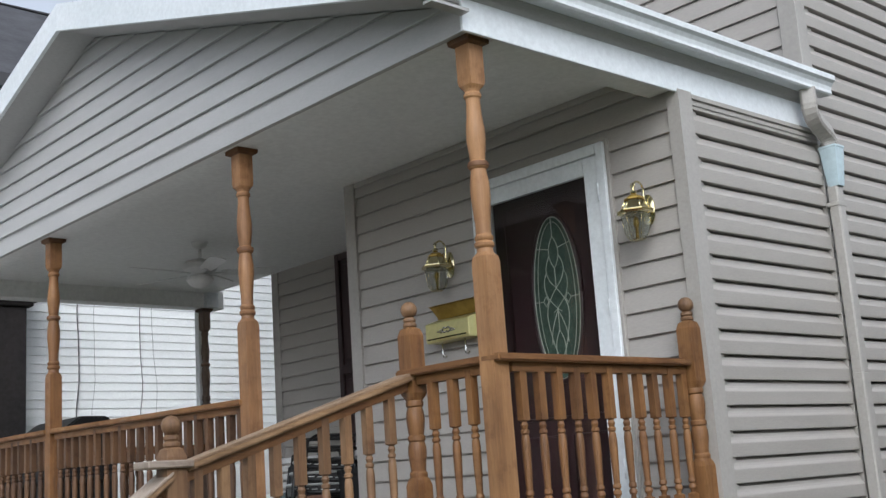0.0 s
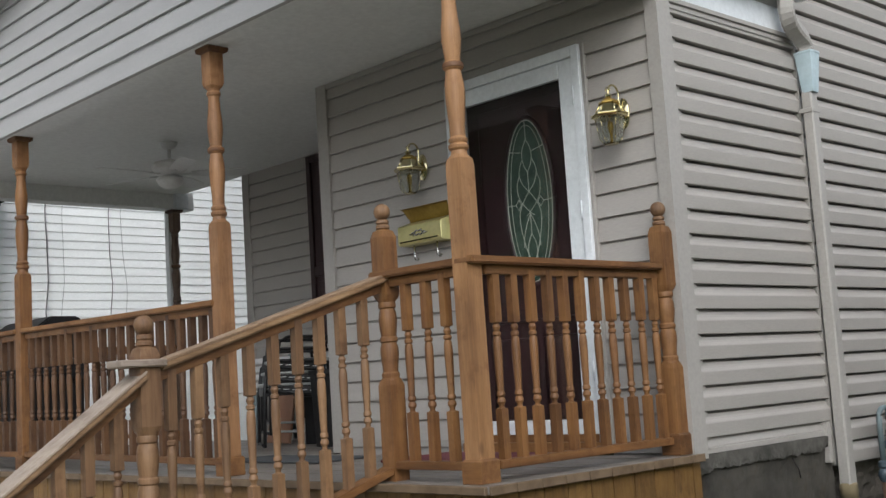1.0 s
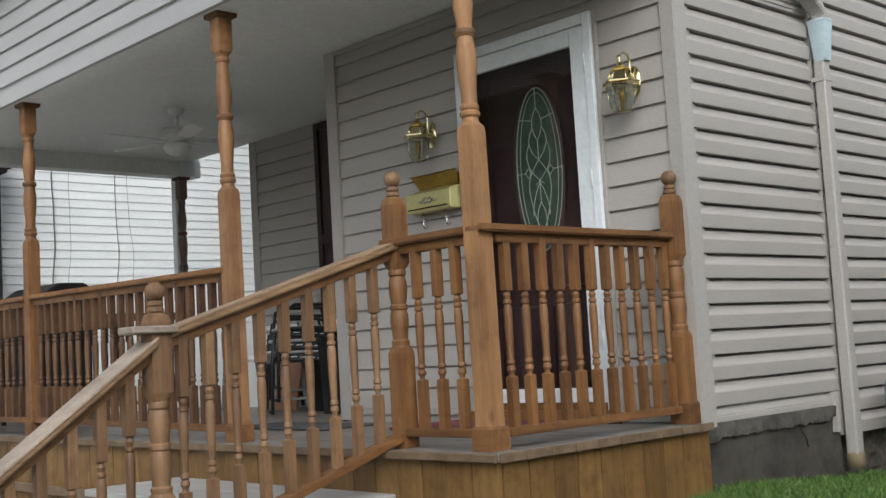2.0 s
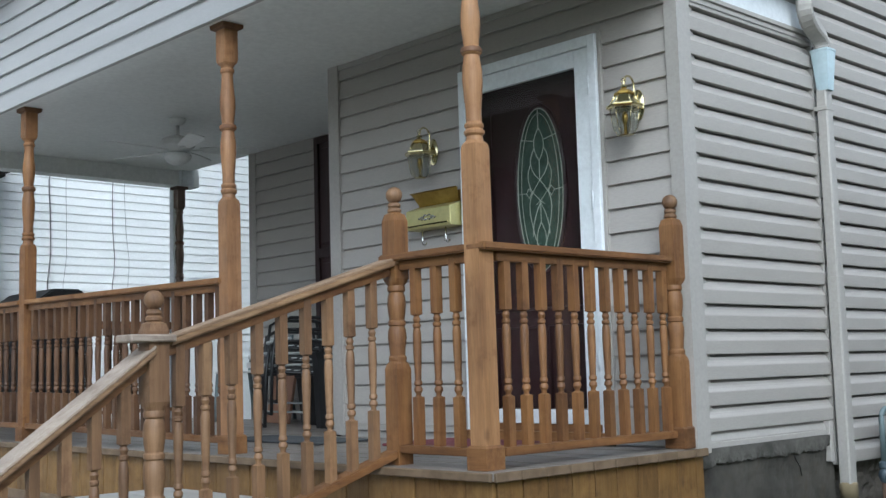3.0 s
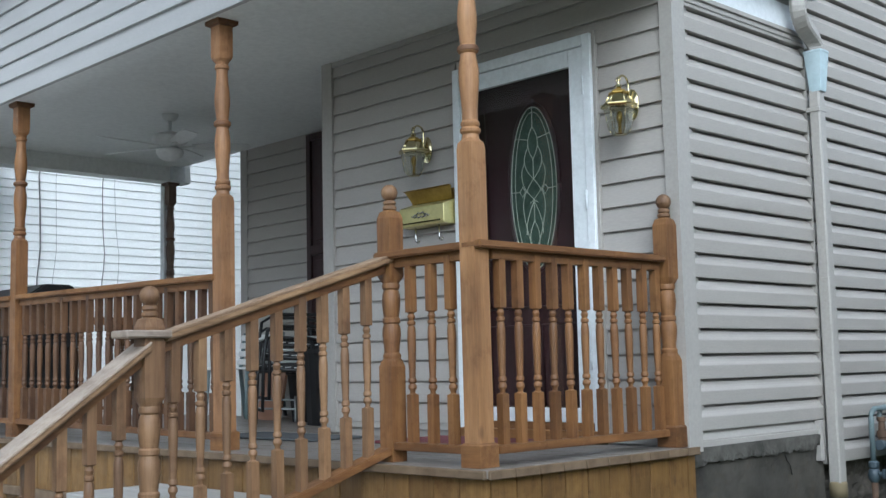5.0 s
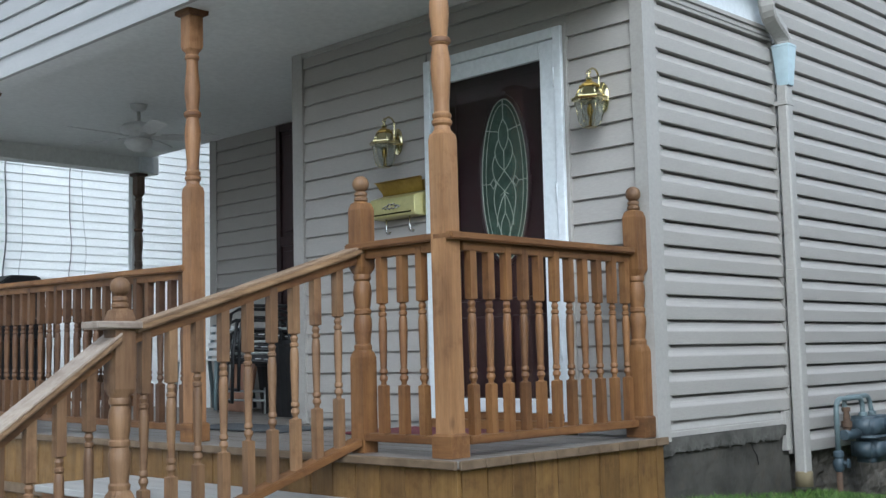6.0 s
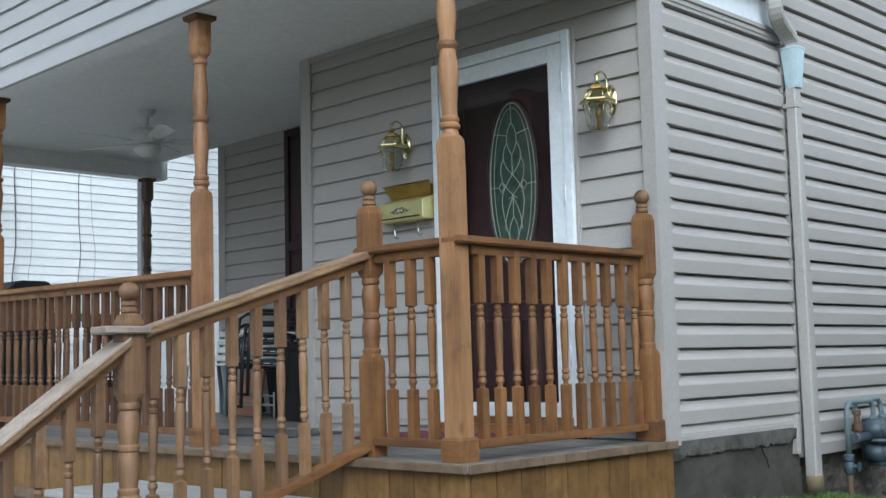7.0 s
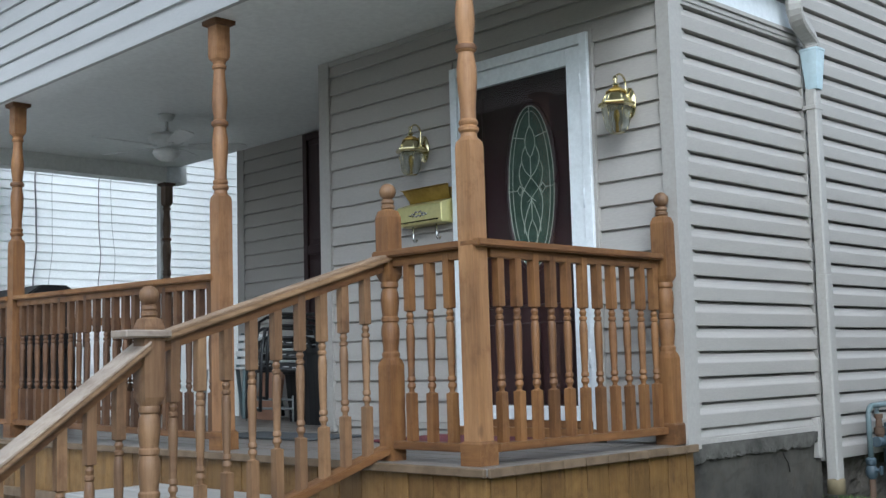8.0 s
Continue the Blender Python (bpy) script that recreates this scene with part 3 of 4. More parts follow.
def porch_post(at, label, wood, cap, collar=True, name="porch_post", group="porch posts", top=2.242):
    t = thing(name, label, "post", at, group)
    part("shaft", turned(bmesh.new(), [(z, r * (1.06 if k == 1 else 1.0), k) for z, r, k in post_profile(top)], 16), wood, t)
    part("bead", turned(bmesh.new(), [(1.699, 0.040, 1), (1.705, 0.0455, 1), (1.716, 0.0465, 1), (1.724, 0.043, 1), (1.727, 0.038, 1)], 16), WOOD_CAP, t, "darker turned bead")
    bm = bmesh.new()
    turned(bm, [(top, 0.050, 0), (top + 0.008, 0.064, 0), (top + 0.030, 0.066, 0)], 16)
    part("cap_plate", bm, cap, t, "dark stained cap plate")
    if collar:
        bm = bmesh.new()
        turned(bm, [(0.001, 0.055, 0), (0.088, 0.055, 0), (0.098, 0.046, 0)], 16)
        part("base_collar", bm, WOOD["x"], t)
    return t


porch_post((-0.018, -0.016, 0), "turned cedar porch post on the deck corner", WOOD_ROSE, WOOD_CAP).rotation_euler = (0.002, -0.005, 0)
porch_post((-1.860, 0, 0), "turned cedar porch post beside the steps", WOOD_ROSE, WOOD_CAP).rotation_euler = (0, -0.010, 0)
porch_post((-4.35, 0, 0), "turned cedar porch post between two railings", WOOD["z"], WOOD_CAP)
porch_post((-6.71, 0, 0), "turned cedar porch post at the far corner", WOOD["z"], WOOD_CAP)
rear = porch_post((-6.70, 2.57, 0), "shaded dark brown turned porch post", DARKPOST, DARKPOST, True)
pipe = thing("rear_downspout", "pale metal downspout behind the rear post", "downspout", (-6.775, 2.565, 0))
part("pipe", box(bmesh.new(), -0.035, 0.035, -0.045, 0.045, -0.38, 2.27, 0.006), GUTTER, pipe)
blk = thing("beam_end_block", "white boxed beam end over the rear post", "beam", kind="structure")
box_part("cladding", blk, WHITE, -6.83, -6.57, 2.52, 2.66, 2.275, 2.425, 0.004)

NEWEL = [(0, 0.0445, 0), (0.410, 0.0445, 0), (0.432, 0.042, 0.4), (0.444, 0.035, 1), (0.452, 0.037, 1), (0.462, 0.037, 1), (0.470, 0.031, 1), (0.50, 0.033, 1), (0.545, 0.038, 1), (0.575, 0.037, 1), (0.596, 0.031, 1),
         (0.602, 0.036, 1), (0.618, 0.036, 1), (0.625, 0.031, 1), (0.655, 0.035, 1), (0.69, 0.0385, 1), (0.725, 0.036, 1), (0.745, 0.030, 1), (0.752, 0.036, 1), (0.766, 0.037, 1), (0.775, 0.034, 1), (0.79, 0.042, 0.4), (0.806, 0.0445, 0),
         (1.062, 0.0445, 0), (1.09, 0.038, 0.25), (1.098, 0.026, 1)]
FINIAL = [(1.097, 0.024, 1), (1.104, 0.031, 1), (1.114, 0.031, 1), (1.121, 0.024, 1), (1.128, 0.029, 1), (1.138, 0.028, 1), (1.144, 0.021, 1)] + ball(1.140, 0.0375, 9)


def newel(at, label, collar=False, wood=None):
    t = thing("newel_post", label, "post", at, "newel posts")
    part("shaft", turned(bmesh.new(), [(z, 0.93 * min(0.0445, r * (1.16 if k == 1 else 1.0)), k) for z, r, k in NEWEL], 16), wood or WOOD["z"], t)
    part("ball_finial", turned(bmesh.new(), FINIAL, 16), WOOD_TAN, t)
    if collar:
        part("base_collar", turned(bmesh.new(), [(0.001, 0.054, 0), (0.094, 0.054, 0), (0.102, 0.047, 0)], 16), WOOD["x"], t)
    return t


newel((0.018, 1.272, 0), "turned cedar newel with ball top against the house", True)
newel((-0.555, 0, 0), "turned cedar newel with ball top at the stair head")
low_newel = newel((-0.555, -1.188, -0.49), "turned cedar newel with ball top halfway down the steps", wood=WOOD_TAN)
part("lower_shaft", box(bmesh.new(), -0.044, 0.044, -0.044, 0.044, -0.50, 0.0), WOOD_TAN, low_newel)
part("rail_plate", box(bmesh.new(), -0.058, 0.062, -0.125, 0.06, 1.022, 1.050, 0.005), WOOD_GREY["y"], low_newel, "weathered grey cap board")

SPINDLE = [(0, 0.0185, 0), (0.211, 0.0185, 0), (0.214, 0.0150, 0.8), (0.217, 0.0115, 1), (0.227, 0.0115, 1), (0.238, 0.0172, 1), (0.250, 0.0166, 1), (0.258, 0.0118, 1), (0.265, 0.0165, 1), (0.277, 0.0165, 1), (0.283, 0.0138, 1),
           (0.33, 0.0146, 1), (0.38, 0.0160, 1), (0.43, 0.0176, 1), (0.475, 0.0174, 1), (0.500, 0.0150, 1), (0.506, 0.0125, 1), (0.512, 0.0168, 1), (0.523, 0.0168, 1), (0.529, 0.0120, 1), (0.545, 0.0158, 1), (0.558, 0.0115, 1), (0.562, 0.0150, 0.8), (0.565, 0.0185, 0), (0.790, 0.0185, 0)]
spindle_bm = turned(bmesh.new(), [(z, min(0.0185, r * (1.07 if r > 0.014 and k == 1 else 1.0)), k) for z, r, k in SPINDLE], 12)
SPINDLES = {}
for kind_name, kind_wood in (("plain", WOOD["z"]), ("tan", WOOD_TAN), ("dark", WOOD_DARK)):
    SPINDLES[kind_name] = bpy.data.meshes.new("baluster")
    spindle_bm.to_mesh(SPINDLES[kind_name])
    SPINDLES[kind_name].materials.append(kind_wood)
spindle_bm.free()


def sloped_board(bm, a, b, half, z_lo, z_hi, bevel=0.005):
    """A board from a to b (points), its underside and top given over that line."""
    a, b = Vector(a), Vector(b)
    d = Vector((b.x - a.x, b.y - a.y, 0)).normalized()
    s = Vector((-d.y, d.x, 0)) * half
    v = []
    for p in (a, b):
        for q in (p + s + Vector((0, 0, z_lo)), p - s + Vector((0, 0, z_lo)), p - s + Vector((0, 0, z_hi)), p + s + Vector((0, 0, z_hi))):
            v.append(bm.verts.new(q))
    for i in range(4):
        bm.faces.new((v[i], v[(i + 1) % 4], v[4 + (i + 1) % 4], v[4 + i]))
    bm.faces.new(v[3::-1])
    bm.faces.new(v[4:])
    bmesh.ops.recalc_face_normals(bm, faces=bm.faces[:])
    bmesh.ops.bevel(bm, geom=bm.edges[:], offset=bevel, segments=2, affect="EDGES")
    return bm


def railing(label, a, b, spots, cap_wood, wood, cap_ext=(0.0, 0.0), bottom=0.085, gap=0.79, group="porch railings", cap_half=0.056, spindle="plain", worn_top=None, cap_shift=0.0):
    """A railing from a to b, points on the floor line; spots are fractions along it."""
    a, b = Vector(a), Vector(b)
    t = thing("railing", label, "railing", a, group)
    o = Vector((0, 0, 0))
    e = b - a
    d = e.normalized()
    top = bottom + gap
    w = Vector((cap_shift, 0, 0))
    part("cap_rail", sloped_board(bmesh.new(), o + w - d * cap_ext[0], e + w + d * cap_ext[1], cap_half, top + 0.004, top + 0.036, 0.007), cap_wood, t)
    if worn_top:
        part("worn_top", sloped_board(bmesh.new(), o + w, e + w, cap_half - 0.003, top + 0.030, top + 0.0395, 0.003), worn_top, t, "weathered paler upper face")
    part("top_rail", sloped_board(bmesh.new(), o, e, 0.020, top - 0.036, top + 0.005, 0.003), wood, t)
    part("bottom_rail", sloped_board(bmesh.new(), o, e, 0.040, bottom - 0.034, bottom, 0.004), wood, t)
    for f in spots:
        s = new("baluster", SPINDLES[spindle])
        s.parent = t
        p = e * f
        s.location = (p.x + random.uniform(-0.001, 0.001), p.y + random.uniform(-0.001, 0.001), p.z + bottom - 0.008)
        s.rotation_euler = (random.uniform(-0.005, 0.005), random.uniform(-0.005, 0.005), random.uniform(-0.05, 0.05))
    return t


def fractions(first, step, count, start, length):
    return [(first + step * i - start) / length for i in range(count)]


railing("cedar railing with turned balusters along the porch end", (0, 0.045, 0), (0, 1.225, 0), fractions(0.108, 0.109, 11, 0.045, 1.18), WOOD["y"], WOOD["y"], (0.107, 0.0))
railing("short cedar railing between corner post and stair newel", (-0.045, 0, 0), (-0.512, 0, 0), [(0.176 - 0.045) / 0.467, (0.30 - 0.045) / 0.467, (0.425 - 0.045) / 0.467], WOOD["x"], WOOD["x"], (0.0, 0.10))
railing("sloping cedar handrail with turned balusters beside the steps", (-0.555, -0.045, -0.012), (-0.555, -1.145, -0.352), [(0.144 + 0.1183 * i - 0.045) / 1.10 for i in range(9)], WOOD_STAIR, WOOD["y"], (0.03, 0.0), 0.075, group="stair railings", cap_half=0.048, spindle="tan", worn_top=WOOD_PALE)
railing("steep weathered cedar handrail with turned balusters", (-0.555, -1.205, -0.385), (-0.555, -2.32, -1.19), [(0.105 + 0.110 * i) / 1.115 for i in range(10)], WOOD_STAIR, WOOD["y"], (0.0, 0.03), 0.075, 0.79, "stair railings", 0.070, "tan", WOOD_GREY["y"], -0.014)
newel((-0.555, -2.37, -1.20), "turned cedar newel with ball top at the stair foot", wood=WOOD_TAN)
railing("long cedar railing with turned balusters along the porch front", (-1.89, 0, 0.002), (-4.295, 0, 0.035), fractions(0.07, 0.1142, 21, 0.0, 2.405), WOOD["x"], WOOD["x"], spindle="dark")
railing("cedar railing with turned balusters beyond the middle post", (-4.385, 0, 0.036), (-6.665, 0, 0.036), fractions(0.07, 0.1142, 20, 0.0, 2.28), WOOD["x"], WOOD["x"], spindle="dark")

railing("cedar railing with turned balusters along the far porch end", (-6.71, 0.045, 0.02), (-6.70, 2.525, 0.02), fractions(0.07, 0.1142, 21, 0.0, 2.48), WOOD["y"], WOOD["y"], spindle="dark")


# ---- the front door ----
def build_door():
    d = thing("door_1", "dark maroon front door behind a white full-glass storm door", "door", (0, 0, 0), kind="structure")
    x0, x1, zt = -1.443, -0.420, 2.13
    bm = bmesh.new()
    for a, b, c, e in ((x0, x0 + 0.052, 0.03, zt), (x1 - 0.052, x1, 0.03, zt), (x0 + 0.052, x1 - 0.052, zt - 0.058, zt)):
        box(bm, a, b, 1.296, 1.47, c, e, 0.004)
    part("door_frame", bm, WHITE, d, "white metal door frame")
    box_part("side_flashing", d, TRIM, x1 + 0.001, x1 + 0.022, 1.312, 1.34, 0.03, zt + 0.012, 0.002)
    a0, a1, zs = x0 + 0.056, x1 - 0.056, zt - 0.062
    bm = bmesh.new()
    box(bm, a0, a0 + 0.082, 1.306, 1.336, 0.10, zs, 0.003)
    box(bm, a1 - 0.096, a1, 1.306, 1.336, 0.10, zs, 0.003)
    box(bm, a0 + 0.082, a1 - 0.096, 1.306, 1.336, zs - 0.092, zs, 0.003)
    box(bm, a0 + 0.082, a1 - 0.096, 1.306, 1.336, 0.10, 0.175, 0.003)
    part("door_leaf_frame", bm, WHITE, d, "white storm door frame")
    g = box_part("glass_pane", d, GLASS, a0 + 0.080, a1 - 0.094, 1.319, 1.323, 0.174, zs - 0.09, 0, "clear storm door glass")
    g.visible_shadow = False
    for z in (1.86, 1.25, 0.42):
        bm = bmesh.new()
        tube(bm, [(a1 + 0.004, 1.296, z - 0.05), (a1 + 0.004, 1.296, z + 0.05)], 0.006, 8)
        part("hinge", bm, WHITE, d)
    box_part("threshold", d, WOOD["x"], x0, x1, 1.27, 1.47, 0.002, 0.06, 0.004, "worn wooden threshold")
    box_part("sill_plate", d, WOOD["x"], x0 + 0.05, x1 - 0.05, 1.312, 1.345, 0.06, 0.098, 0.003)
    # the inner door with raised mouldings round an oval light
    leaf = box_part("door_leaf", d, MAROON, x0 + 0.052, x1 - 0.052, 1.425, 1.468, 0.062, zt - 0.06, 0.003, "dark maroon painted door leaf")
    cx, cz, a, b = -0.933, 1.383, 0.167, 0.457
    for lo, hi in ((0.17, 0.62),):
        for xa, xb in ((x0 + 0.15, cx - 0.03), (cx + 0.03, x1 - 0.15)):
            bm = bmesh.new()
            tube(bm, [(xa, 1.424, lo), (xb, 1.424, lo), (xb, 1.424, hi), (xa, 1.424, hi), (xa, 1.424, lo)], 0.010, 6)
            part("panel_moulding", bm, MAROON, leaf)
    bm = bmesh.new()
    tube(bm, [(x0 + 0.15, 1.424, 0.72), (x0 + 0.15, 1.424, 1.95), (x1 - 0.15, 1.424, 1.95), (x1 - 0.15, 1.424, 0.72), (x0 + 0.15, 1.424, 0.72)], 0.009, 6)
    part("panel_moulding", bm, MAROON, leaf)

    def ell(s, n=48):
        return [(cx + s * a * math.cos(2 * math.pi * i / n), cz + (b - (1 - s) * a) * math.sin(2 * math.pi * i / n)) for i in range(n + 1)]

    bm = bmesh.new()
    prism(bm, [(x, 1.418, z) for x, z in ell(1.0)[:-1]], (0, 1, 0), 0.004)
    oval = part("oval_glass", bm, OVAL, leaf, "oval of green leaded glass")
    bm = bmesh.new()
    tube(bm, [(x, 1.421, z) for x, z in ell(1.08)], 0.013, 8)
    part("oval_moulding", bm, MAROON, leaf)

    def came(points, r=0.0026):
        bm = bmesh.new()
        tube(bm, [(cx + x, 1.4155, cz + z) for x, z in points], r, 6)
        part("came", bm, CAME, leaf, "pale metal came of the leaded oval")

    def curve(pts, n=10):
        out = []
        for i in range(len(pts) - 1):
            p0, p1, p2, p3 = pts[max(i - 1, 0)], pts[i], pts[i + 1], pts[min(i + 2, len(pts) - 1)]
            for k in range(n):
                t = k / n
                out.append(tuple(0.5 * (2 * p1[c] + (p2[c] - p0[c]) * t + (2 * p0[c] - 5 * p1[c] + 4 * p2[c] - p3[c]) * t * t + (3 * p1[c] - p0[c] - 3 * p2[c] + p3[c]) * t ** 3) for c in (0, 1)))
        return out + [pts[-1]]

    came([(x - cx, z - cz) for x, z in ell(0.99)], 0.0030)
    came([(x - cx, z - cz) for x, z in ell(0.82)], 0.0022)
    came([(0, 0.452), (0, 0.335)])
    came([(0, 0.16), (0, 0.05)])
    for s in (1, -1):
        came(curve([(0, 0.345), (s * 0.026, 0.30), (s * 0.036, 0.25), (s * 0.024, 0.20), (0, 0.16)]))
        came(curve([(s * 0.034, 0.235), (s * 0.058, 0.19), (s * 0.064, 0.145), (s * 0.040, 0.09), (0, 0.05)]))
        came(curve([(s * 0.062, 0.15), (s * 0.084, 0.10), (s * 0.082, 0.045), (s * 0.060, -0.005), (0, -0.065), (-s * 0.03, -0.085)]))
        came(curve([(0, 0.05), (s * 0.035, 0.01), (s * 0.070, -0.045), (s * 0.080, -0.11), (s * 0.064, -0.20), (s * 0.036, -0.29), (0, -0.36)]))
        came(curve([(0, -0.075), (s * 0.030, -0.13), (s * 0.055, -0.20), (s * 0.060, -0.26)]))
        came(curve([(0, -0.185), (s * 0.030, -0.25), (s * 0.030, -0.33), (0, -0.41)]))
        came([(s * 0.040, 0.275), (s * 0.138, 0.295)])
        came([(s * 0.062, -0.015), (s * 0.082, -0.045), (s * 0.104, -0.015), (s * 0.082, 0.012), (s * 0.062, -0.015)])
        came([(s * 0.104, -0.015), (s * 0.172, -0.012)])
    came([(0, -0.065), (0, -0.185)])


build_door()


# ---- wall lanterns ----
def lantern(at):
    t = thing("wall_lantern", "brass carriage lantern with clear glass on the siding", "wall lamp", at, "lanterns beside the door")
    bm = bmesh.new()
    turned(bm, [(0, 0.052, 1), (0.006, 0.052, 1), (0.016, 0.036, 1), (0.022, 0.018, 1)], 16)
    bmesh.ops.transform(bm, matrix=Matrix.Translation((0, -0.002, 0.03)) @ Matrix.Rotation(radians(90), 4, "X") @ Matrix.Diagonal((0.85, 1.6, 1, 1)), verts=bm.verts[:])
    part("back_plate", bm, BRASS, t)
    bm = bmesh.new()
    tube(bm, [(0, -0.015, 0.03), (0, -0.032, 0.04), (0, -0.040, 0.07), (0, -0.036, 0.11)] + arc((0, -0.082, 0.128), 0.046, 0, 180, (0, 1, 0), (0, 0, 1), 10) + [(0, -0.128, 0.10)], 0.006, 8)
    part("arm", bm, BRASS, t)
    bm = bmesh.new()
    tube(bm, arc((0, -0.052, 0.075), 0.022, -60, 250, (0, 1, 0), (0, 0, 1), 12), 0.004, 6)
    part("arm", bm, BRASS, t)
    c = (0, -0.128, 0)

    def faceted(name, profile, material, label=""):
        bm = turned(bmesh.new(), [(z, r, 1) for z, r in profile], 6, c)
        for f in bm.faces:
            f.smooth = False
        return part(name, bm, material, t, label)

    faceted("collar", [(-0.010, 0.078), (-0.006, 0.086), (-0.003, 0.098), (0.003, 0.104), (0.007, 0.098), (0.010, 0.104), (0.014, 0.104), (0.017, 0.090), (0.020, 0.084)], BRASS, "flared brass collar")
    faceted("roof", [(0.019, 0.080), (0.072, 0.048)], BRASS)
    for i in range(6):
        a = 2 * math.pi * (i + 0.5) / 6
        bm = tube(bmesh.new(), [(r * math.cos(a), c[1] + r * math.sin(a), z) for z, r in ((0.018, 0.082), (0.073, 0.050))], 0.0035, 6)
        part("roof_rib", bm, BRASS, t)
    faceted("roof_cap", [(0.070, 0.047), (0.072, 0.056), (0.079, 0.056), (0.082, 0.044), (0.092, 0.036), (0.098, 0.018)], BRASS_DULL, "darker brass cap tier")
    part("finial", turned(bmesh.new(), [(0.096, 0.012, 1), (0.100, 0.010, 1), (0.104, 0.017, 1), (0.112, 0.020, 1), (0.120, 0.016, 1), (0.124, 0.008, 1), (0.132, 0.008, 1)], 12, c), BRASS, t)
    part("loop", tube(bmesh.new(), arc((0, -0.128, 0.145), 0.014, 0, 360, (1, 0, 0), (0, 0, 1), 14), 0.003, 6), BRASS, t)
    rings = [(-0.008, 0.082), (-0.112, 0.062), (-0.142, 0.038)]
    for i in range(6):
        a0, a1 = 2 * math.pi * (i + 0.5) / 6, 2 * math.pi * (i + 1.5) / 6
        nrm = Vector((math.cos((a0 + a1) / 2), math.sin((a0 + a1) / 2), 0))
        for top, low in zip(rings, rings[1:]):
            q = [Vector((r * math.cos(a), c[1] + r * math.sin(a), z)) for (z, r), a in ((top, a0), (top, a1), (low, a1), (low, a0))]
            part("glass_pane", prism(bmesh.new(), q, nrm, -0.0025), LAMP_GLASS, t, "clear bevelled glass")
            part("rib", tube(bmesh.new(), [q[0] + nrm * 0.001, q[3] + nrm * 0.001], 0.0016, 6), BRASS, t)
    faceted("base_ring", [(-0.146, 0.012), (-0.145, 0.036), (-0.141, 0.040), (-0.139, 0.034)], BRASS)
    part("bulb", turned(bmesh.new(), [(-0.138, 0.009, 1), (-0.085, 0.009, 1), (-0.080, 0.012, 1), (-0.055, 0.018, 1), (-0.03, 0.014, 1), (-0.018, 0.004, 1)], 10, c), BRASS_DULL, t, "small candle socket and bulb")
    return t


lamp = lantern((-0.178, 1.327, 1.672))
lamp.scale = (0.91, 0.91, 0.97)
copy_thing(lamp, pose(-1.690, 1.327, 1.669))


# ---- mailbox ----
def build_mailbox():
    t = thing("mailbox", "brass wall mailbox with its tarnished lid open", "mailbox", (-1.645, 1.327, 1.230))
    bm = bmesh.new()
    prism(bm, [(-0.19, 0, 0), (-0.19, -0.10, 0.0), (-0.19, -0.108, 0.012), (-0.19, -0.108, 0.112), (-0.19, -0.10, 0.118), (-0.19, 0, 0.150)], (1, 0, 0), 0.38)
    bmesh.ops.bevel(bm, geom=bm.edges[:], offset=0.003, segments=1, affect="EDGES")
    part("box", bm, BRASS_PALE, t)
    bm = bmesh.new()
    lid = [(0.165, -0.010, 0.150), (0.178, -0.026, 0.178), (0.196, -0.050, 0.222), (0.198, -0.066, 0.226)]
    front = [[bm.verts.new((s * x, y - 0.004, z)) for x, y, z in lid] for s in (-1, 1)]
    back = [[bm.verts.new((s * x, y, z + 0.002)) for x, y, z in lid] for s in (-1, 1)]
    for i in range(3):
        bm.faces.new((front[0][i], front[1][i], front[1][i + 1], front[0][i + 1]))
        bm.faces.new((back[0][i], back[0][i + 1], back[1][i + 1], back[1][i]))
        for s in (0, 1):
            bm.faces.new((front[s][i], front[s][i + 1], back[s][i + 1], back[s][i]))
    bm.faces.new((front[0][3], front[1][3], back[1][3], back[0][3]))
    bmesh.ops.recalc_face_normals(bm, faces=bm.faces[:])
    part("lid", bm, BRASS_DULL, t, "tarnished brass lid standing open")
    box_part("back_plate", t, BRASS_DULL, -0.185, 0.185, -0.006, -0.001, 0.10, 0.215, 0.001)
    box_part("front_bead", t, BRASS, -0.172, 0.172, -0.114, -0.106, 0.016, 0.025, 0.002)
    bm = bmesh.new()
    for s in (1, -1):
        tube(bm, [(s * x, -0.112, 0.055 + z) for x, z in ((0.0, 0.016), (0.02, 0.024), (0.035, 0.008), (0.05, 0.012), (0.062, 0.0), (0.075, 0.004))], 0.005, 6)
        tube(bm, [(s * x, -0.112, 0.055 + z) for x, z in ((0.0, 0.0), (0.018, -0.008), (0.034, 0.002), (0.05, -0.006))], 0.005, 6)
    part("ornament", bm, SILVER, t, "silver scroll ornament")
    for x in (-0.10, 0.10):
        bm = bmesh.new()
        tube(bm, [(x, -0.06, 0.005), (x, -0.06, -0.075)] + arc((x, -0.045, -0.075), 0.015, 180, 360, (0, 1, 0), (0, 0, 1), 8), 0.005, 6)
        part("paper_hook", bm, SILVER, t, "plain metal paper hook")


build_mailbox()


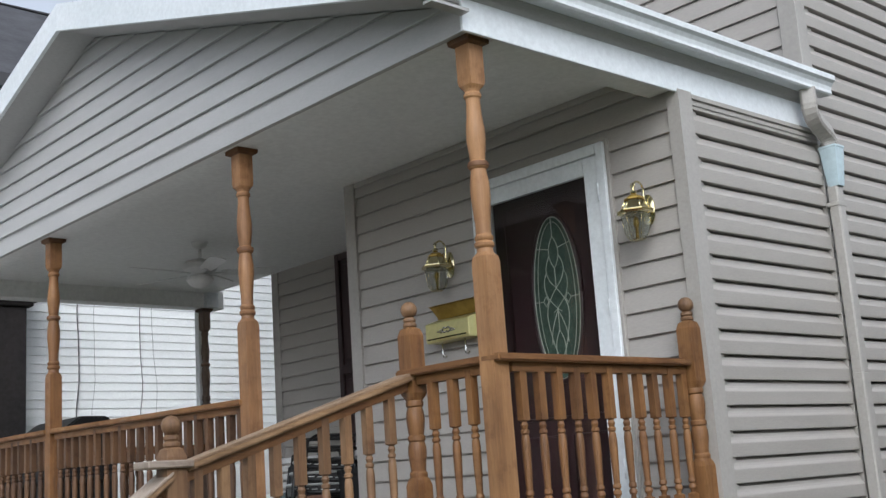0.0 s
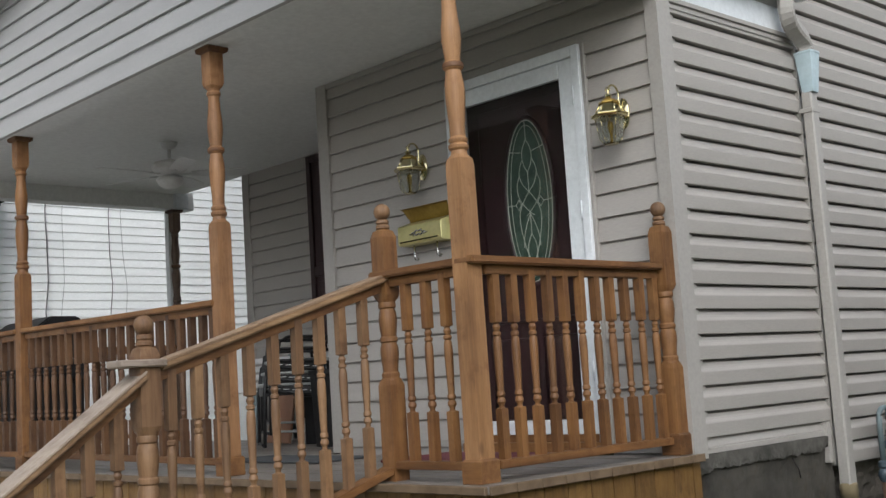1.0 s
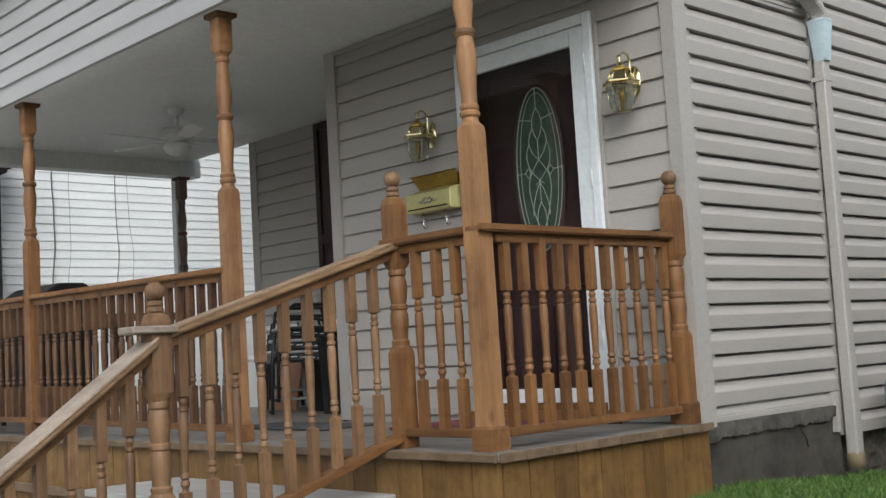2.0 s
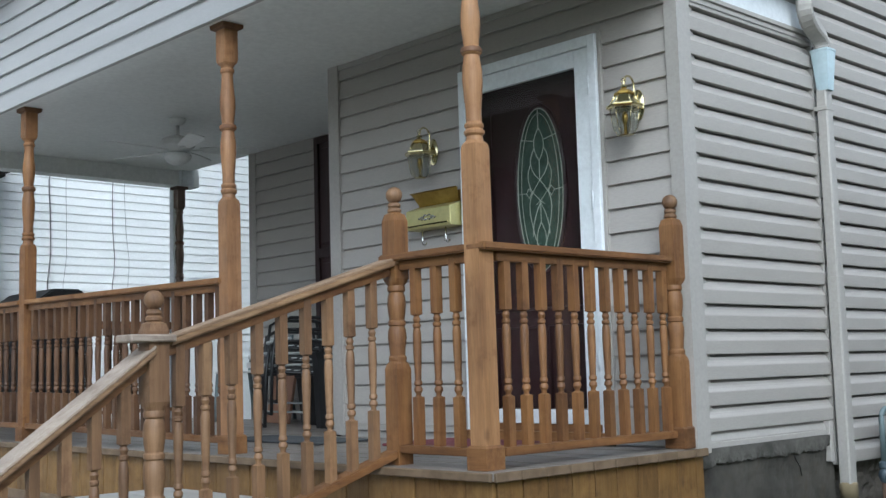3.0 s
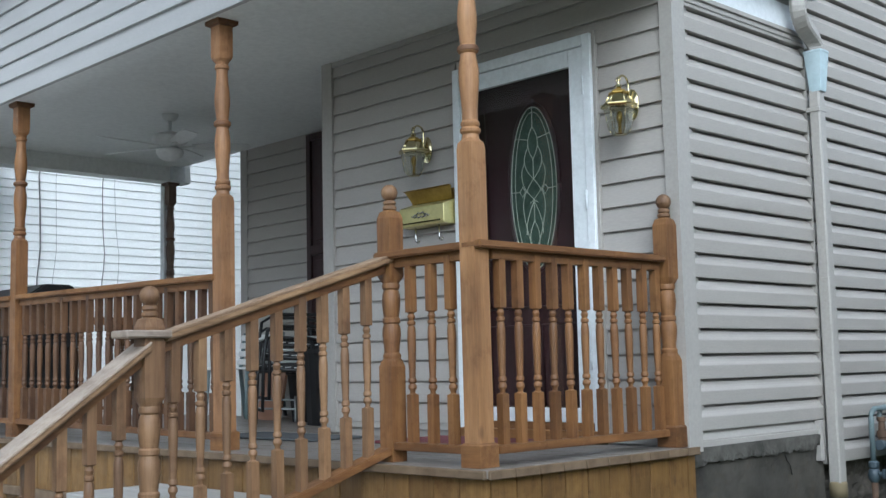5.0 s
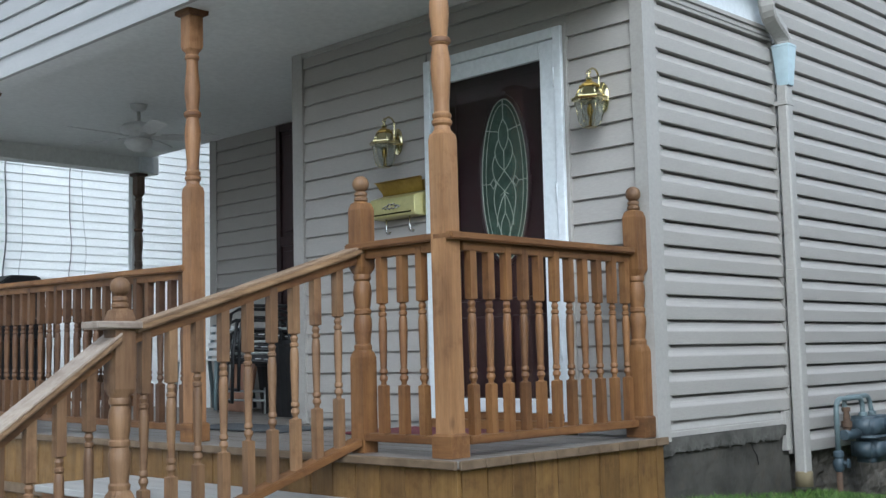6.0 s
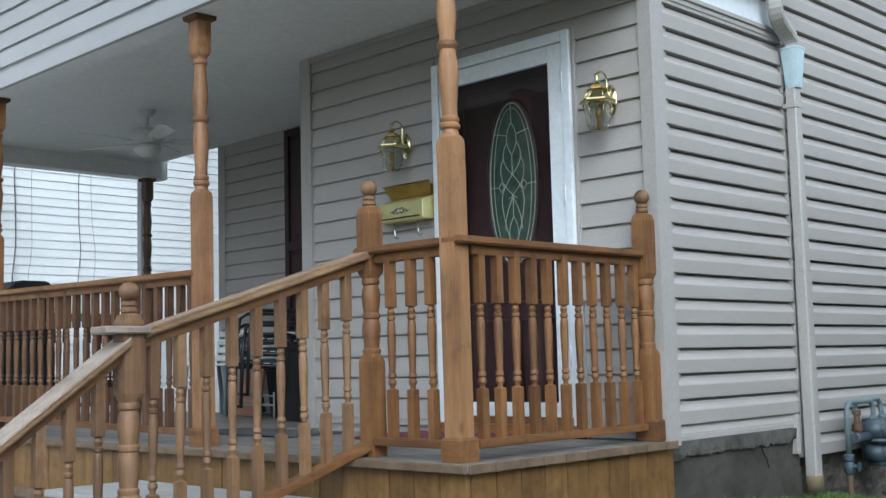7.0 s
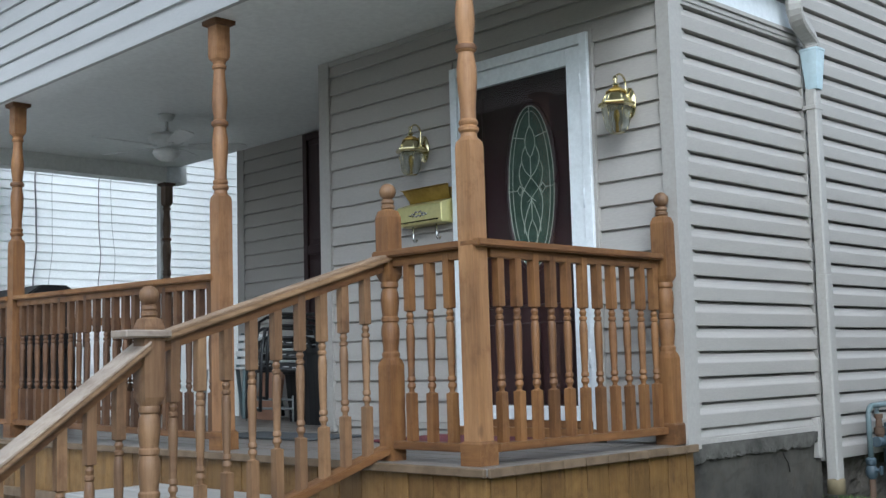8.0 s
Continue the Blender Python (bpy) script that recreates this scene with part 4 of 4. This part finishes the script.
# ---- gutter and downspout ----
def build_gutter():
    t = thing("gutter", "pale grey aluminium eave gutter", "gutter", (0, 0, 0))
    prof = [(x - 0.125, z + 0.066) for x, z in ((0.252, 2.485), (0.252, 2.378), (0.322, 2.372), (0.331, 2.380), (0.329, 2.398), (0.333, 2.420), (0.345, 2.440), (0.362, 2.452), (0.362, 2.482), (0.352, 2.484), (0.352, 2.476), (0.357, 2.474), (0.356, 2.456), (0.339, 2.445), (0.325, 2.418), (0.318, 2.379), (0.257, 2.383), (0.257, 2.485))]
    bm = prism(bmesh.new(), [(x, -0.38, z) for x, z in prof], (0, 1, 0), 3.02)
    part("trough", bm, GUTTER, t)
    for y in (-0.383, 2.640):
        bm = prism(bmesh.new(), [(x, y, z) for x, z in prof[:9]], (0, 1, 0), 0.003)
        part("end_cap", bm, GUTTER, t)
    d = thing("downspout", "pale clay downspout with a light blue funnel adapter", "downspout", (0, 0, 0))
    pts = [(0.165, 2.44, 2.45), (0.165, 2.44, 2.38), (0.162, 2.445, 2.335), (0.156, 2.475, 2.295), (0.150, 2.535, 2.262), (0.145, 2.60, 2.235), (0.141, 2.648, 2.205), (0.138, 2.668, 2.17), (0.138, 2.672, 2.12)]
    fine = [Vector(p) for p in pts]
    for _ in range(2):
        cut = [fine[0]]
        for a, b in zip(fine, fine[1:]):
            cut += [a.lerp(b, 0.25), a.lerp(b, 0.75)]
        fine = cut + [fine[-1]]
    bm = bmesh.new()
    rings = []
    for i, p in enumerate(fine):
        q = (fine[min(i + 1, len(fine) - 1)] - fine[max(i - 1, 0)]).normalized()
        side = Vector((0.85, 0.53, 0)).normalized()
        up = q.cross(side).normalized()
        side = up.cross(q)
        k = 1.0 + (0.022 if i % 2 else -0.022) * (6 < i < 30)
        rings.append([bm.verts.new(p + k * (0.044 * sx * side + 0.040 * sy * up)) for sx, sy in ((1, 0.7), (0.75, 1), (-0.75, 1), (-1, 0.7), (-1, -0.7), (-0.75, -1), (0.75, -1), (1, -0.7))])
    for a, b in zip(rings, rings[1:]):
        for k in range(8):
            bm.faces.new((a[k], a[(k + 1) % 8], b[(k + 1) % 8], b[k]))
    bmesh.ops.recalc_face_normals(bm, faces=bm.faces[:])
    part("elbow", bm, TRIM, d, "ribbed clay elbow")
    bm = turned(bmesh.new(), [(1.915, 0.035, 0.2), (1.93, 0.037, 0.2), (2.03, 0.045, 0.2), (2.135, 0.055, 0.25), (2.142, 0.058, 0.25), (2.152, 0.057, 0.25)], 16, (0.138, 2.672, 0))
    part("funnel_adapter", bm, worn("light_blue_plastic", (0.42, 0.53, 0.57), (0.50, 0.60, 0.63), 0.4, fine=30, broad=4, bump=0.02), d, "light blue plastic funnel")
    bm = bmesh.new()
    for z0, z1 in ((0.85, 1.93), (-0.29, 0.86)):
        o = 0.0 if z1 > 1 else 0.002
        box(bm, 0.094 - o, 0.158 + o, 2.638 - o, 2.712 + o, z0, z1, 0.008)
    part("pipe", bm, TRIM, d)
    box_part("bracket", d, TRIM, 0.078, 0.161, 2.632, 2.718, 1.80, 1.825, 0.002)
    bm = turned(bmesh.new(), [(-0.36, 0.05, 1), (-0.285, 0.05, 1), (-0.275, 0.044, 1)], 14, (0.126, 2.675, 0))
    part("drain_collar", bm, worn("clay_pipe", (0.16, 0.13, 0.075), (0.24, 0.19, 0.11), 0.9), d, "tan clay drain collar")
    c = thing("wall_cable", "thin pale cable clipped to the siding", "cable", (0, 0, 0))
    bm = bmesh.new()
    tube(bm, [(0.088, 4.34 + 0.012 * math.sin(z * 5), z) for z in [1.55 + 0.12 * i for i in range(22)]], 0.0045, 6)
    part("cable", bm, GUTTER, c)


build_gutter()


# ---- gas meter ----
def build_meter():
    t = thing("gas_meter", "blue-grey painted gas meter with bent inlet pipes", "gas meter", (0, 0, 0))
    def rounded(name, x0, x1, y0, y1, z0, z1, r, label=""):
        bm = box(bmesh.new(), x0, x1, y0, y1, z0, z1)
        bmesh.ops.bevel(bm, geom=bm.edges[:], offset=r, segments=4, affect="EDGES")
        for f in bm.faces:
            f.smooth = True
        return part(name, bm, METER, t, label)

    rounded("upper_case", 0.13, 0.29, 3.23, 3.53, -0.125, 0.0, 0.022)
    rounded("lower_case", 0.125, 0.295, 3.25, 3.51, -0.275, -0.118, 0.035)
    rounded("seam_flange", 0.118, 0.302, 3.222, 3.538, -0.132, -0.116, 0.006)
    bm = bmesh.new()
    bmesh.ops.create_cone(bm, cap_ends=True, segments=20, radius1=0.048, radius2=0.044, depth=0.06, matrix=Matrix.Translation((0.315, 3.44, -0.055)) @ Matrix.Rotation(radians(90), 4, "Y"))
    part("dial_housing", bm, METER, t, "round dial housing of the meter")
    bm = bmesh.new()
    bmesh.ops.create_cone(bm, cap_ends=True, segments=20, radius1=0.036, radius2=0.036, depth=0.004, matrix=Matrix.Translation((0.348, 3.44, -0.055)) @ Matrix.Rotation(radians(90), 4, "Y"))
    part("dial_face", bm, GREYPLASTIC, t, "pale round dial face")
    bm = tube(bmesh.new(), [(0.20, 2.96, -0.19), (0.20, 2.96, 0.045)] + arc((0.20, 3.02, 0.05), 0.06, 180, 90, (0, 1, 0), (0, 0, 1), 7) + arc((0.20, 3.25, 0.05), 0.06, 90, 0, (0, 1, 0), (0, 0, 1), 7) + [(0.20, 3.31, 0.0)], 0.0155, 12)
    part("inlet_pipe", bm, METER_PIPE, t)
    bm = tube(bmesh.new(), [(0.17, 3.12, 0.04)] + arc((0.17, 3.18, 0.062), 0.05, 180, 90, (0, 1, 0), (0, 0, 1), 6) + arc((0.18, 3.40, 0.055), 0.06, 90, 0, (0, 1, 0), (0, 0, 1), 6) + [(0.19, 3.46, 0.0)], 0.015, 12)
    part("outlet_pipe", bm, METER_PIPE, t)
    for y, x in ((3.31, 0.20), (3.46, 0.19)):
        part("union_nut", turned(bmesh.new(), [(-0.012, 0.027, 1), (0.018, 0.027, 1), (0.022, 0.021, 1)], 8, (x, y, 0)), METER_PIPE, t)
    part("regulator_stem", turned(bmesh.new(), [(-0.075, 0.022, 1), (-0.06, 0.024, 1), (-0.055, 0.030, 1), (-0.022, 0.030, 1), (-0.018, 0.020, 1), (0.03, 0.017, 1), (0.034, 0.024, 1), (0.058, 0.024, 1)], 10, (0.19, 3.11, 0)), RUST, t, "rusty iron pipe stub")
    part("regulator", tube(bmesh.new(), [(0.19, 3.06, -0.10), (0.19, 3.12, -0.10), (0.195, 3.24, -0.10)], 0.030, 12), METER, t)
    part("valve", turned(bmesh.new(), [(-0.30, 0.020, 1), (-0.285, 0.030, 1), (-0.26, 0.036, 1), (-0.235, 0.030, 1), (-0.225, 0.022, 1), (-0.215, 0.030, 1), (-0.19, 0.030, 1), (-0.18, 0.020, 1)], 10, (0.20, 2.96, 0)), METER, t, "grey shut-off valve")
    bm = tube(bmesh.new(), [(0.20, 2.96, -0.25), (0.26, 2.95, -0.25)], 0.012, 8)
    box(bm, 0.256, 0.268, 2.935, 2.965, -0.275, -0.225, 0.003)
    part("valve_key", bm, METER, t)
    part("riser_pipe", tube(bmesh.new(), [(0.20, 2.96, -0.56), (0.20, 2.96, -0.29)], 0.018, 10), RUST, t, "rusty riser pipe from the ground")


build_meter()


# ---- ceiling fan ----
def build_fan():
    t = thing("ceiling_fan", "white five-blade ceiling fan with a bowl light", "ceiling fan", (-4.60, 1.31, 2.422))
    part("canopy", turned(bmesh.new(), [(-0.055, 0.022, 1), (-0.04, 0.05, 1), (-0.012, 0.066, 1), (0, 0.068, 1)], 16), PLASTIC, t)
    part("rod", turned(bmesh.new(), [(-0.14, 0.014, 1), (-0.05, 0.014, 1)], 10), PLASTIC, t)
    part("motor", turned(bmesh.new(), [(-0.268, 0.06, 1), (-0.255, 0.10, 1), (-0.22, 0.135, 1), (-0.185, 0.14, 1), (-0.158, 0.115, 1), (-0.145, 0.05, 1), (-0.135, 0.03, 1)], 20), PLASTIC, t)
    part("light_bowl", turned(bmesh.new(), [(-0.375, 0.012, 1), (-0.365, 0.05, 1), (-0.34, 0.09, 1), (-0.31, 0.108, 1), (-0.29, 0.106, 1), (-0.27, 0.075, 1)], 20), PLASTIC, t, "white glass bowl")
    for i in range(5):
        a = 2 * math.pi * (i / 5) + 0.963
        bm = bmesh.new()
        ol = [(0.17, -0.045), (0.30, -0.060), (0.56, -0.068), (0.61, -0.05), (0.625, 0.0), (0.61, 0.05), (0.56, 0.068), (0.30, 0.060), (0.17, 0.045)]
        prism(bm, [(x, y, 0) for x, y in ol], (0, 0, 1), 0.007)
        b = part("blade", bm, PLASTIC, t)
        b.matrix_local = pose(0, 0, -0.255, 0, 0, math.degrees(a)) @ pose(0, 0, 0, -12, 0, 0)
        bm = bmesh.new()
        box(bm, 0.09, 0.20, -0.014, 0.014, -0.006, 0.002, 0.002)
        br = part("blade_arm", bm, PLASTIC, b)


build_fan()


# ---- shutter ----
def build_shutter():
    t = thing("shutter", "dark maroon panelled shutter on the back wall", "shutter", (-4.305, 2.596, 1.42))
    bm = bmesh.new()
    for x0, x1, z0, z1 in ((-0.19, -0.135, -0.98, 0.98), (0.135, 0.19, -0.98, 0.98), (-0.135, 0.135, 0.92, 0.98), (-0.135, 0.135, -0.98, -0.90), (-0.135, 0.135, -0.06, 0.02)):
        box(bm, x0, x1, -0.034, 0.004, z0, z1, 0.003)
    part("frame", bm, SHUTTER, t)
    for z0, z1 in ((-0.90, -0.06), (0.02, 0.92)):
        bm = box(bmesh.new(), -0.135, 0.135, -0.012, 0.0, z0, z1)
        box(bm, -0.10, 0.10, -0.024, -0.010, z0 + 0.04, z1 - 0.04, 0.008)
        part("panel", bm, SHUTTER, t)


build_shutter()


# ---- porch furniture ----
def strap_chair(at, turn, straps, frame_mat, label, lean=14):
    t = thing("patio_chair", label, "chair", at, "porch chairs")
    t.rotation_euler = (0, 0, radians(turn))
    for s in (-1, 1):
        bm = bmesh.new()
        tube(bm, [(s * 0.27, -0.28, 0.02), (s * 0.27, -0.27, 0.40), (s * 0.27, -0.24, 0.60), (s * 0.27, -0.18, 0.635), (s * 0.27, 0.10, 0.63), (s * 0.27, 0.22, 0.60)], 0.013, 8)
        part("arm", bm, frame_mat, t)
        bm = bmesh.new()
        tube(bm, [(s * 0.25, -0.27, 0.42), (s * 0.25, 0.18, 0.38), (s * 0.25, 0.22, 0.42), (s * 0.24, 0.22 + 0.55 * math.tan(radians(lean)), 0.95)], 0.013, 8)
        part("side_rail", bm, frame_mat, t)
        bm = bmesh.new()
        tube(bm, [(s * 0.27, 0.26, 0.02), (s * 0.26, 0.16, 0.39), (s * 0.27, 0.12, 0.62)], 0.012, 8)
        part("leg", bm, frame_mat, t)
    bm = bmesh.new()
    yb = 0.22 + 0.55 * math.tan(radians(lean))
    tube(bm, [(-0.24, yb, 0.95), (-0.2, yb + 0.01, 0.985), (0.2, yb + 0.01, 0.985), (0.24, yb, 0.95)], 0.013, 8)
    part("top_bar", bm, frame_mat, t)
    bm = bmesh.new()
    tube(bm, [(-0.27, -0.28, 0.03), (0.27, -0.28, 0.03)], 0.011, 8)
    part("stretcher", bm, frame_mat, t)
    for i in range(8):
        f = 0.46 + 0.065 * i
        y = 0.21 + (f - 0.40) * math.tan(radians(lean))
        bm = box(bmesh.new(), -0.25, 0.25, y - 0.016, y - 0.011, f, f + 0.045, 0.002)
        part("back_strap", bm, straps, t)
    for i in range(7):
        y = -0.26 + 0.065 * i
        z = 0.425 - 0.04 * (y + 0.27) / 0.45
        bm = box(bmesh.new(), -0.25, 0.25, y, y + 0.045, z + 0.012, z + 0.018, 0.002)
        part("seat_strap", bm, straps, t)
    return t


stacked = strap_chair((-3.77, 1.84, 0.001), -30, PLASTIC, BLACK, "black-framed strap patio chair in a nested stack")
part("seat_pan", box(bmesh.new(), -0.25, 0.25, -0.28, 0.20, 0.452, 0.478, 0.008), GREYPLASTIC, stacked, "flat grey seat")
part("seat_apron", box(bmesh.new(), -0.245, 0.245, -0.27, 0.18, 0.385, 0.451, 0.006), BLACK, stacked, "black frame under the seat")
for k in (1, 2):
    copy_thing(stacked, pose(-3.77 + 0.02 * k, 1.84 + 0.03 * k, 0.001 + 0.085 * k, 0, 0, -30 + 2 * k))


def slat_chair(at, turn):
    """A low chair of flat slats on four splayed legs."""
    t = thing("slat_chair", "low grey-legged chair with white slatted back", "chair", at, "porch chairs")
    t.rotation_euler = (0, 0, radians(turn))
    for sx in (-1, 1):
        part("leg", tube(bmesh.new(), [(sx * 0.22, -0.24, 0.02), (sx * 0.205, -0.21, 0.42)], 0.017, 8), METER_PIPE, t)
        part("leg", tube(bmesh.new(), [(sx * 0.22, 0.26, 0.02), (sx * 0.205, 0.18, 0.42), (sx * 0.205, 0.25, 0.72)], 0.017, 8), METER_PIPE, t)
    for i in range(5):
        part("seat_slat", box(bmesh.new(), -0.22, 0.22, -0.23 + 0.09 * i, -0.16 + 0.09 * i, 0.415, 0.432, 0.004), PLASTIC, t)
    for i in range(4):
        y = 0.185 + 0.018 * i
        part("back_slat", box(bmesh.new(), -0.225, 0.225, y - 0.026, y - 0.012, 0.455 + 0.068 * i, 0.502 + 0.068 * i, 0.006), PLASTIC, t)
    return t


slat_chair((-4.80, 2.14, 0.001), 15)


def build_grill():
    t = thing("covered_grill", "black barbecue grill with a closed hood on a cart", "grill", (-5.86, 0.75, 0.001))
    for x in (-0.38, 0.38):
        for y in (-0.2, 0.2):
            part("leg", box(bmesh.new(), x - 0.018, x + 0.018, y - 0.018, y + 0.018, 0, 0.62, 0.004), BLACK, t)
    part("cabinet", box(bmesh.new(), -0.36, 0.36, -0.19, 0.21, 0.10, 0.60, 0.012), BLACK, t)
    part("firebox", box(bmesh.new(), -0.42, 0.42, -0.23, 0.23, 0.60, 0.78, 0.02), BLACK, t)
    hood = prism(bmesh.new(), [(-0.42, -0.23, 0.785), (-0.42, 0.23, 0.785), (-0.42, 0.23, 1.06), (-0.42, 0.17, 1.122), (-0.42, -0.06, 1.122), (-0.42, -0.19, 1.03)], (1, 0, 0), 0.84)
    bmesh.ops.bevel(hood, geom=hood.edges[:], offset=0.012, segments=2, affect="EDGES")
    part("hood", hood, BLACK, t)
    part("hood_handle", tube(bmesh.new(), [(-0.3, -0.22, 0.86), (-0.3, -0.265, 0.86), (0.3, -0.265, 0.86), (0.3, -0.22, 0.86)], 0.011, 8), BLACK, t)
    part("side_shelf", box(bmesh.new(), -0.72, -0.43, -0.2, 0.2, 0.765, 0.79, 0.006), BLACK, t)


build_grill()


def build_porch_clutter():
    t = thing("leaning_board", "terracotta board leaning under the patio chairs", "board", (-4.50, 2.16, 0.001))
    bm = box(bmesh.new(), -0.22, 0.22, -0.012, 0.012, 0, 0.40, 0.003)
    b = part("panel", bm, TERRACOTTA, t)
    b.rotation_euler = (radians(-10), 0, radians(-12))
    t = thing("low_rack", "low pale grey wire rack on the porch floor", "rack", (-4.22, 2.10, 0.001))
    for x in (-0.27, 0.27):
        for y in (-0.08, 0.08):
            part("leg", tube(bmesh.new(), [(x, y, 0), (x, y, 0.20)], 0.008, 6), GREYPLASTIC, t)
    for y in (-0.08, 0.08):
        for z in (0.10, 0.17):
            part("rung", tube(bmesh.new(), [(-0.27, y, z), (0.27, y, z)], 0.009, 6), GREYPLASTIC, t)
    t = thing("storage_bin", "black tapered plastic bin behind the chairs", "bin", (-3.92, 2.16, 0.001))
    part("bin_body", turned(bmesh.new(), [(0, 0.12, 0.3), (0.36, 0.15, 0.3), (0.37, 0.162, 0.3), (0.40, 0.162, 0.3)], 16), BLACK, t)
    t = thing("black_planter", "tall black plastic tub beside the wall corner", "planter", (-3.34, 1.93, 0.001))
    part("tub", turned(bmesh.new(), [(0, 0.17, 0.4), (0.50, 0.19, 0.4), (0.52, 0.2, 0.4), (0.55, 0.2, 0.4)], 16), BLACK, t)
    t = part("slate_mat", box(bmesh.new(), -2.95, -1.95, 0.62, 1.02, 0.001, 0.012, 0.004), RUG_DARK)
    tagged(t, "dark slate runner mat on the porch floor", "mat")
    t = part("door_mat", box(bmesh.new(), -1.52, -0.62, 0.72, 1.22, 0.001, 0.016, 0.005), RUG_RED)
    tagged(t, "maroon door mat in front of the threshold", "mat")


build_porch_clutter()


# ---- the neighbouring house ----
def build_neighbour():
    h = thing("neighbour_house", "white vinyl-sided house with a dark shingle roof", "house", (0, 0, 0))
    box_part("wall", h, NEIGHBOUR, -15.5, -9.532, -4.0, 16.0, -1.2, 5.2, 0)
    n = 0.1015
    lap = [(0.0, -0.014), (0.0, 0.0135), (0.002, 0.0145), (n - 0.006, 0.003), (n, 0.0), (n, -0.014)]
    bm = bmesh.new()
    prism(bm, [(0, -d, z) for z, d in lap], (1, 0, 0), 20.0)
    me = bpy.data.meshes.new("siding_course")
    bm.to_mesh(me)
    bm.free()
    me.materials.append(NEIGHBOUR)
    for i in range(61):
        ob = new("siding_course", me)
        ob.parent = h
        ob.matrix_local = pose(-9.52, -4.0, -1.10 + n * i, 0, 0, 90)
    bm = prism(bmesh.new(), [(-8.95, -4.3, 5.12), (-12.4, -4.3, 7.55), (-15.9, -4.3, 5.12), (-15.9, -4.3, 5.28), (-12.4, -4.3, 7.72), (-8.95, -4.3, 5.28)], (0, 1, 0), 20.6)
    part("roof", bm, SHINGLE, h, "dark slate-coloured shingle roof")
    # solid block; its near-black colour stands in for the dark inside of the opening
    box_part("entry_surround", h, DARK, -9.46, -8.9, -1.2, 1.66, -1.0, 2.60, 0.01, "near-black block standing in for the dark entry opening")
    box_part("entry_band", h, DARK, -9.46, -8.85, -1.3, 1.72, 2.60, 2.68, 0.01, "dark brown band over the entry")
    box_part("entry_cornice", h, DARK, -9.46, -8.75, -1.4, 1.85, 2.68, 3.02, 0.02, "dark brown cornice over the entry")
    for y, r, dy in ((2.50, 0.009, -0.02), (2.71, 0.0022, -0.05), (3.288, 0.006, 0.0), (3.43, 0.0022, 0.08)):
        c = thing("hanging_cable", "dark cable hanging down the white siding", "cable", (-9.44, y, 1.0), "cables on the white siding")
        bm = bmesh.new()
        tube(bm, [(0.012 * math.sin(k * 1.7), dy * (1 - k / 12) + 0.015 * math.sin(k * 0.9 + y), 0.17 * k) for k in range(13)], r, 6)
        part("cable", bm, CABLE, c)
    p = thing("overhead_cable", "thin black service cable across the sky", "cable", (0, 0, 0))
    bm = bmesh.new()
    tube(bm, [(-8, 0.4 + 0.5 * k, 5.675 - 0.022 * k + 0.004 * k * k) for k in range(9)], 0.012, 6)
    part("cable", bm, BLACK, p)


build_neighbour()
# added out of view: a dark blocker that shades the side wall's lower far end
shade_blocker = box_part("wall_next_house", None, DARK, 3.7, 9.0, 0.9, 16.0, -1.2, 2.2, 0)
tagged(shade_blocker, "unseen dark wall added to shade the house side", "wall", kind="structure")


# ---- unseen tree belt added behind the viewer for the door reflection, and grass ----
def build_backdrop():
    bm = bmesh.new()
    n, m = 160, 24
    g = []
    for j in range(m + 1):
        row = []
        for i in range(n + 1):
            a = radians(-200 + 215 * i / n)
            z = -1.2 + j * 0.72
            r = 27 + 3.0 * noise.fractal((i * 0.33, j * 0.4, 2), 1.0, 2.0, 3) - 2.5 * math.sin(math.pi * j / m)
            az = -200 + 215 * i / n
            # raised where the storm door glass would otherwise mirror bright sky
            tall = 0.16 + 0.88 * math.exp(-((az + 135) / 15) ** 2)
            hz = z * tall * (0.85 + 0.25 * noise.noise((i * 0.13, 0, 9))) if j else -1.5
            row.append(bm.verts.new((r * math.cos(a), r * math.sin(a), hz)))
        g.append(row)
    for j in range(m):
        for i in range(n):
            bm.faces.new((g[j][i], g[j][i + 1], g[j + 1][i + 1], g[j + 1][i]))
    tagged(part("backdrop", bm, FOLIAGE), "unseen dark green tree belt added to darken the door reflection", "backdrop", kind="structure")


build_backdrop()


def build_grass():
    rng = random.Random(4)
    verts, faces = [], []
    for _ in range(34000):
        y = rng.uniform(1.0, 5.2)
        x = 0.10 + abs(rng.gauss(0, 0.5)) + (0.06 if y < 1.34 else 0)
        if noise.noise((x * 3, y * 3, 4)) < -0.25 and rng.random() < 0.6:
            continue
        z = ground_height(x, y) - 0.01
        h = rng.uniform(0.02, 0.05) * (1.3 if x < 0.25 else 1.0)
        a = rng.uniform(0, 6.283)
        w = rng.uniform(0.0015, 0.0032)
        dx, dy = math.cos(a), math.sin(a)
        bx, by = rng.gauss(0, 0.55) * h, rng.gauss(0, 0.55) * h
        k = len(verts)
        verts += [(x - w * dx, y - w * dy, z), (x + w * dx, y + w * dy, z), (x + w * 0.8 * dx + bx * 0.4, y + w * 0.8 * dy + by * 0.4, z + h * 0.6), (x - w * 0.8 * dx + bx * 0.4, y - w * 0.8 * dy + by * 0.4, z + h * 0.6), (x + bx, y + by, z + h)]
        faces += [(k, k + 1, k + 2, k + 3), (k + 3, k + 2, k + 4)]
    me = bpy.data.meshes.new("grass")
    me.from_pydata(verts, [], faces)
    me.materials.append(GRASS)
    tagged(new("grass", me), "short green lawn grass along the house", "grass", kind="stuff")


build_grass()
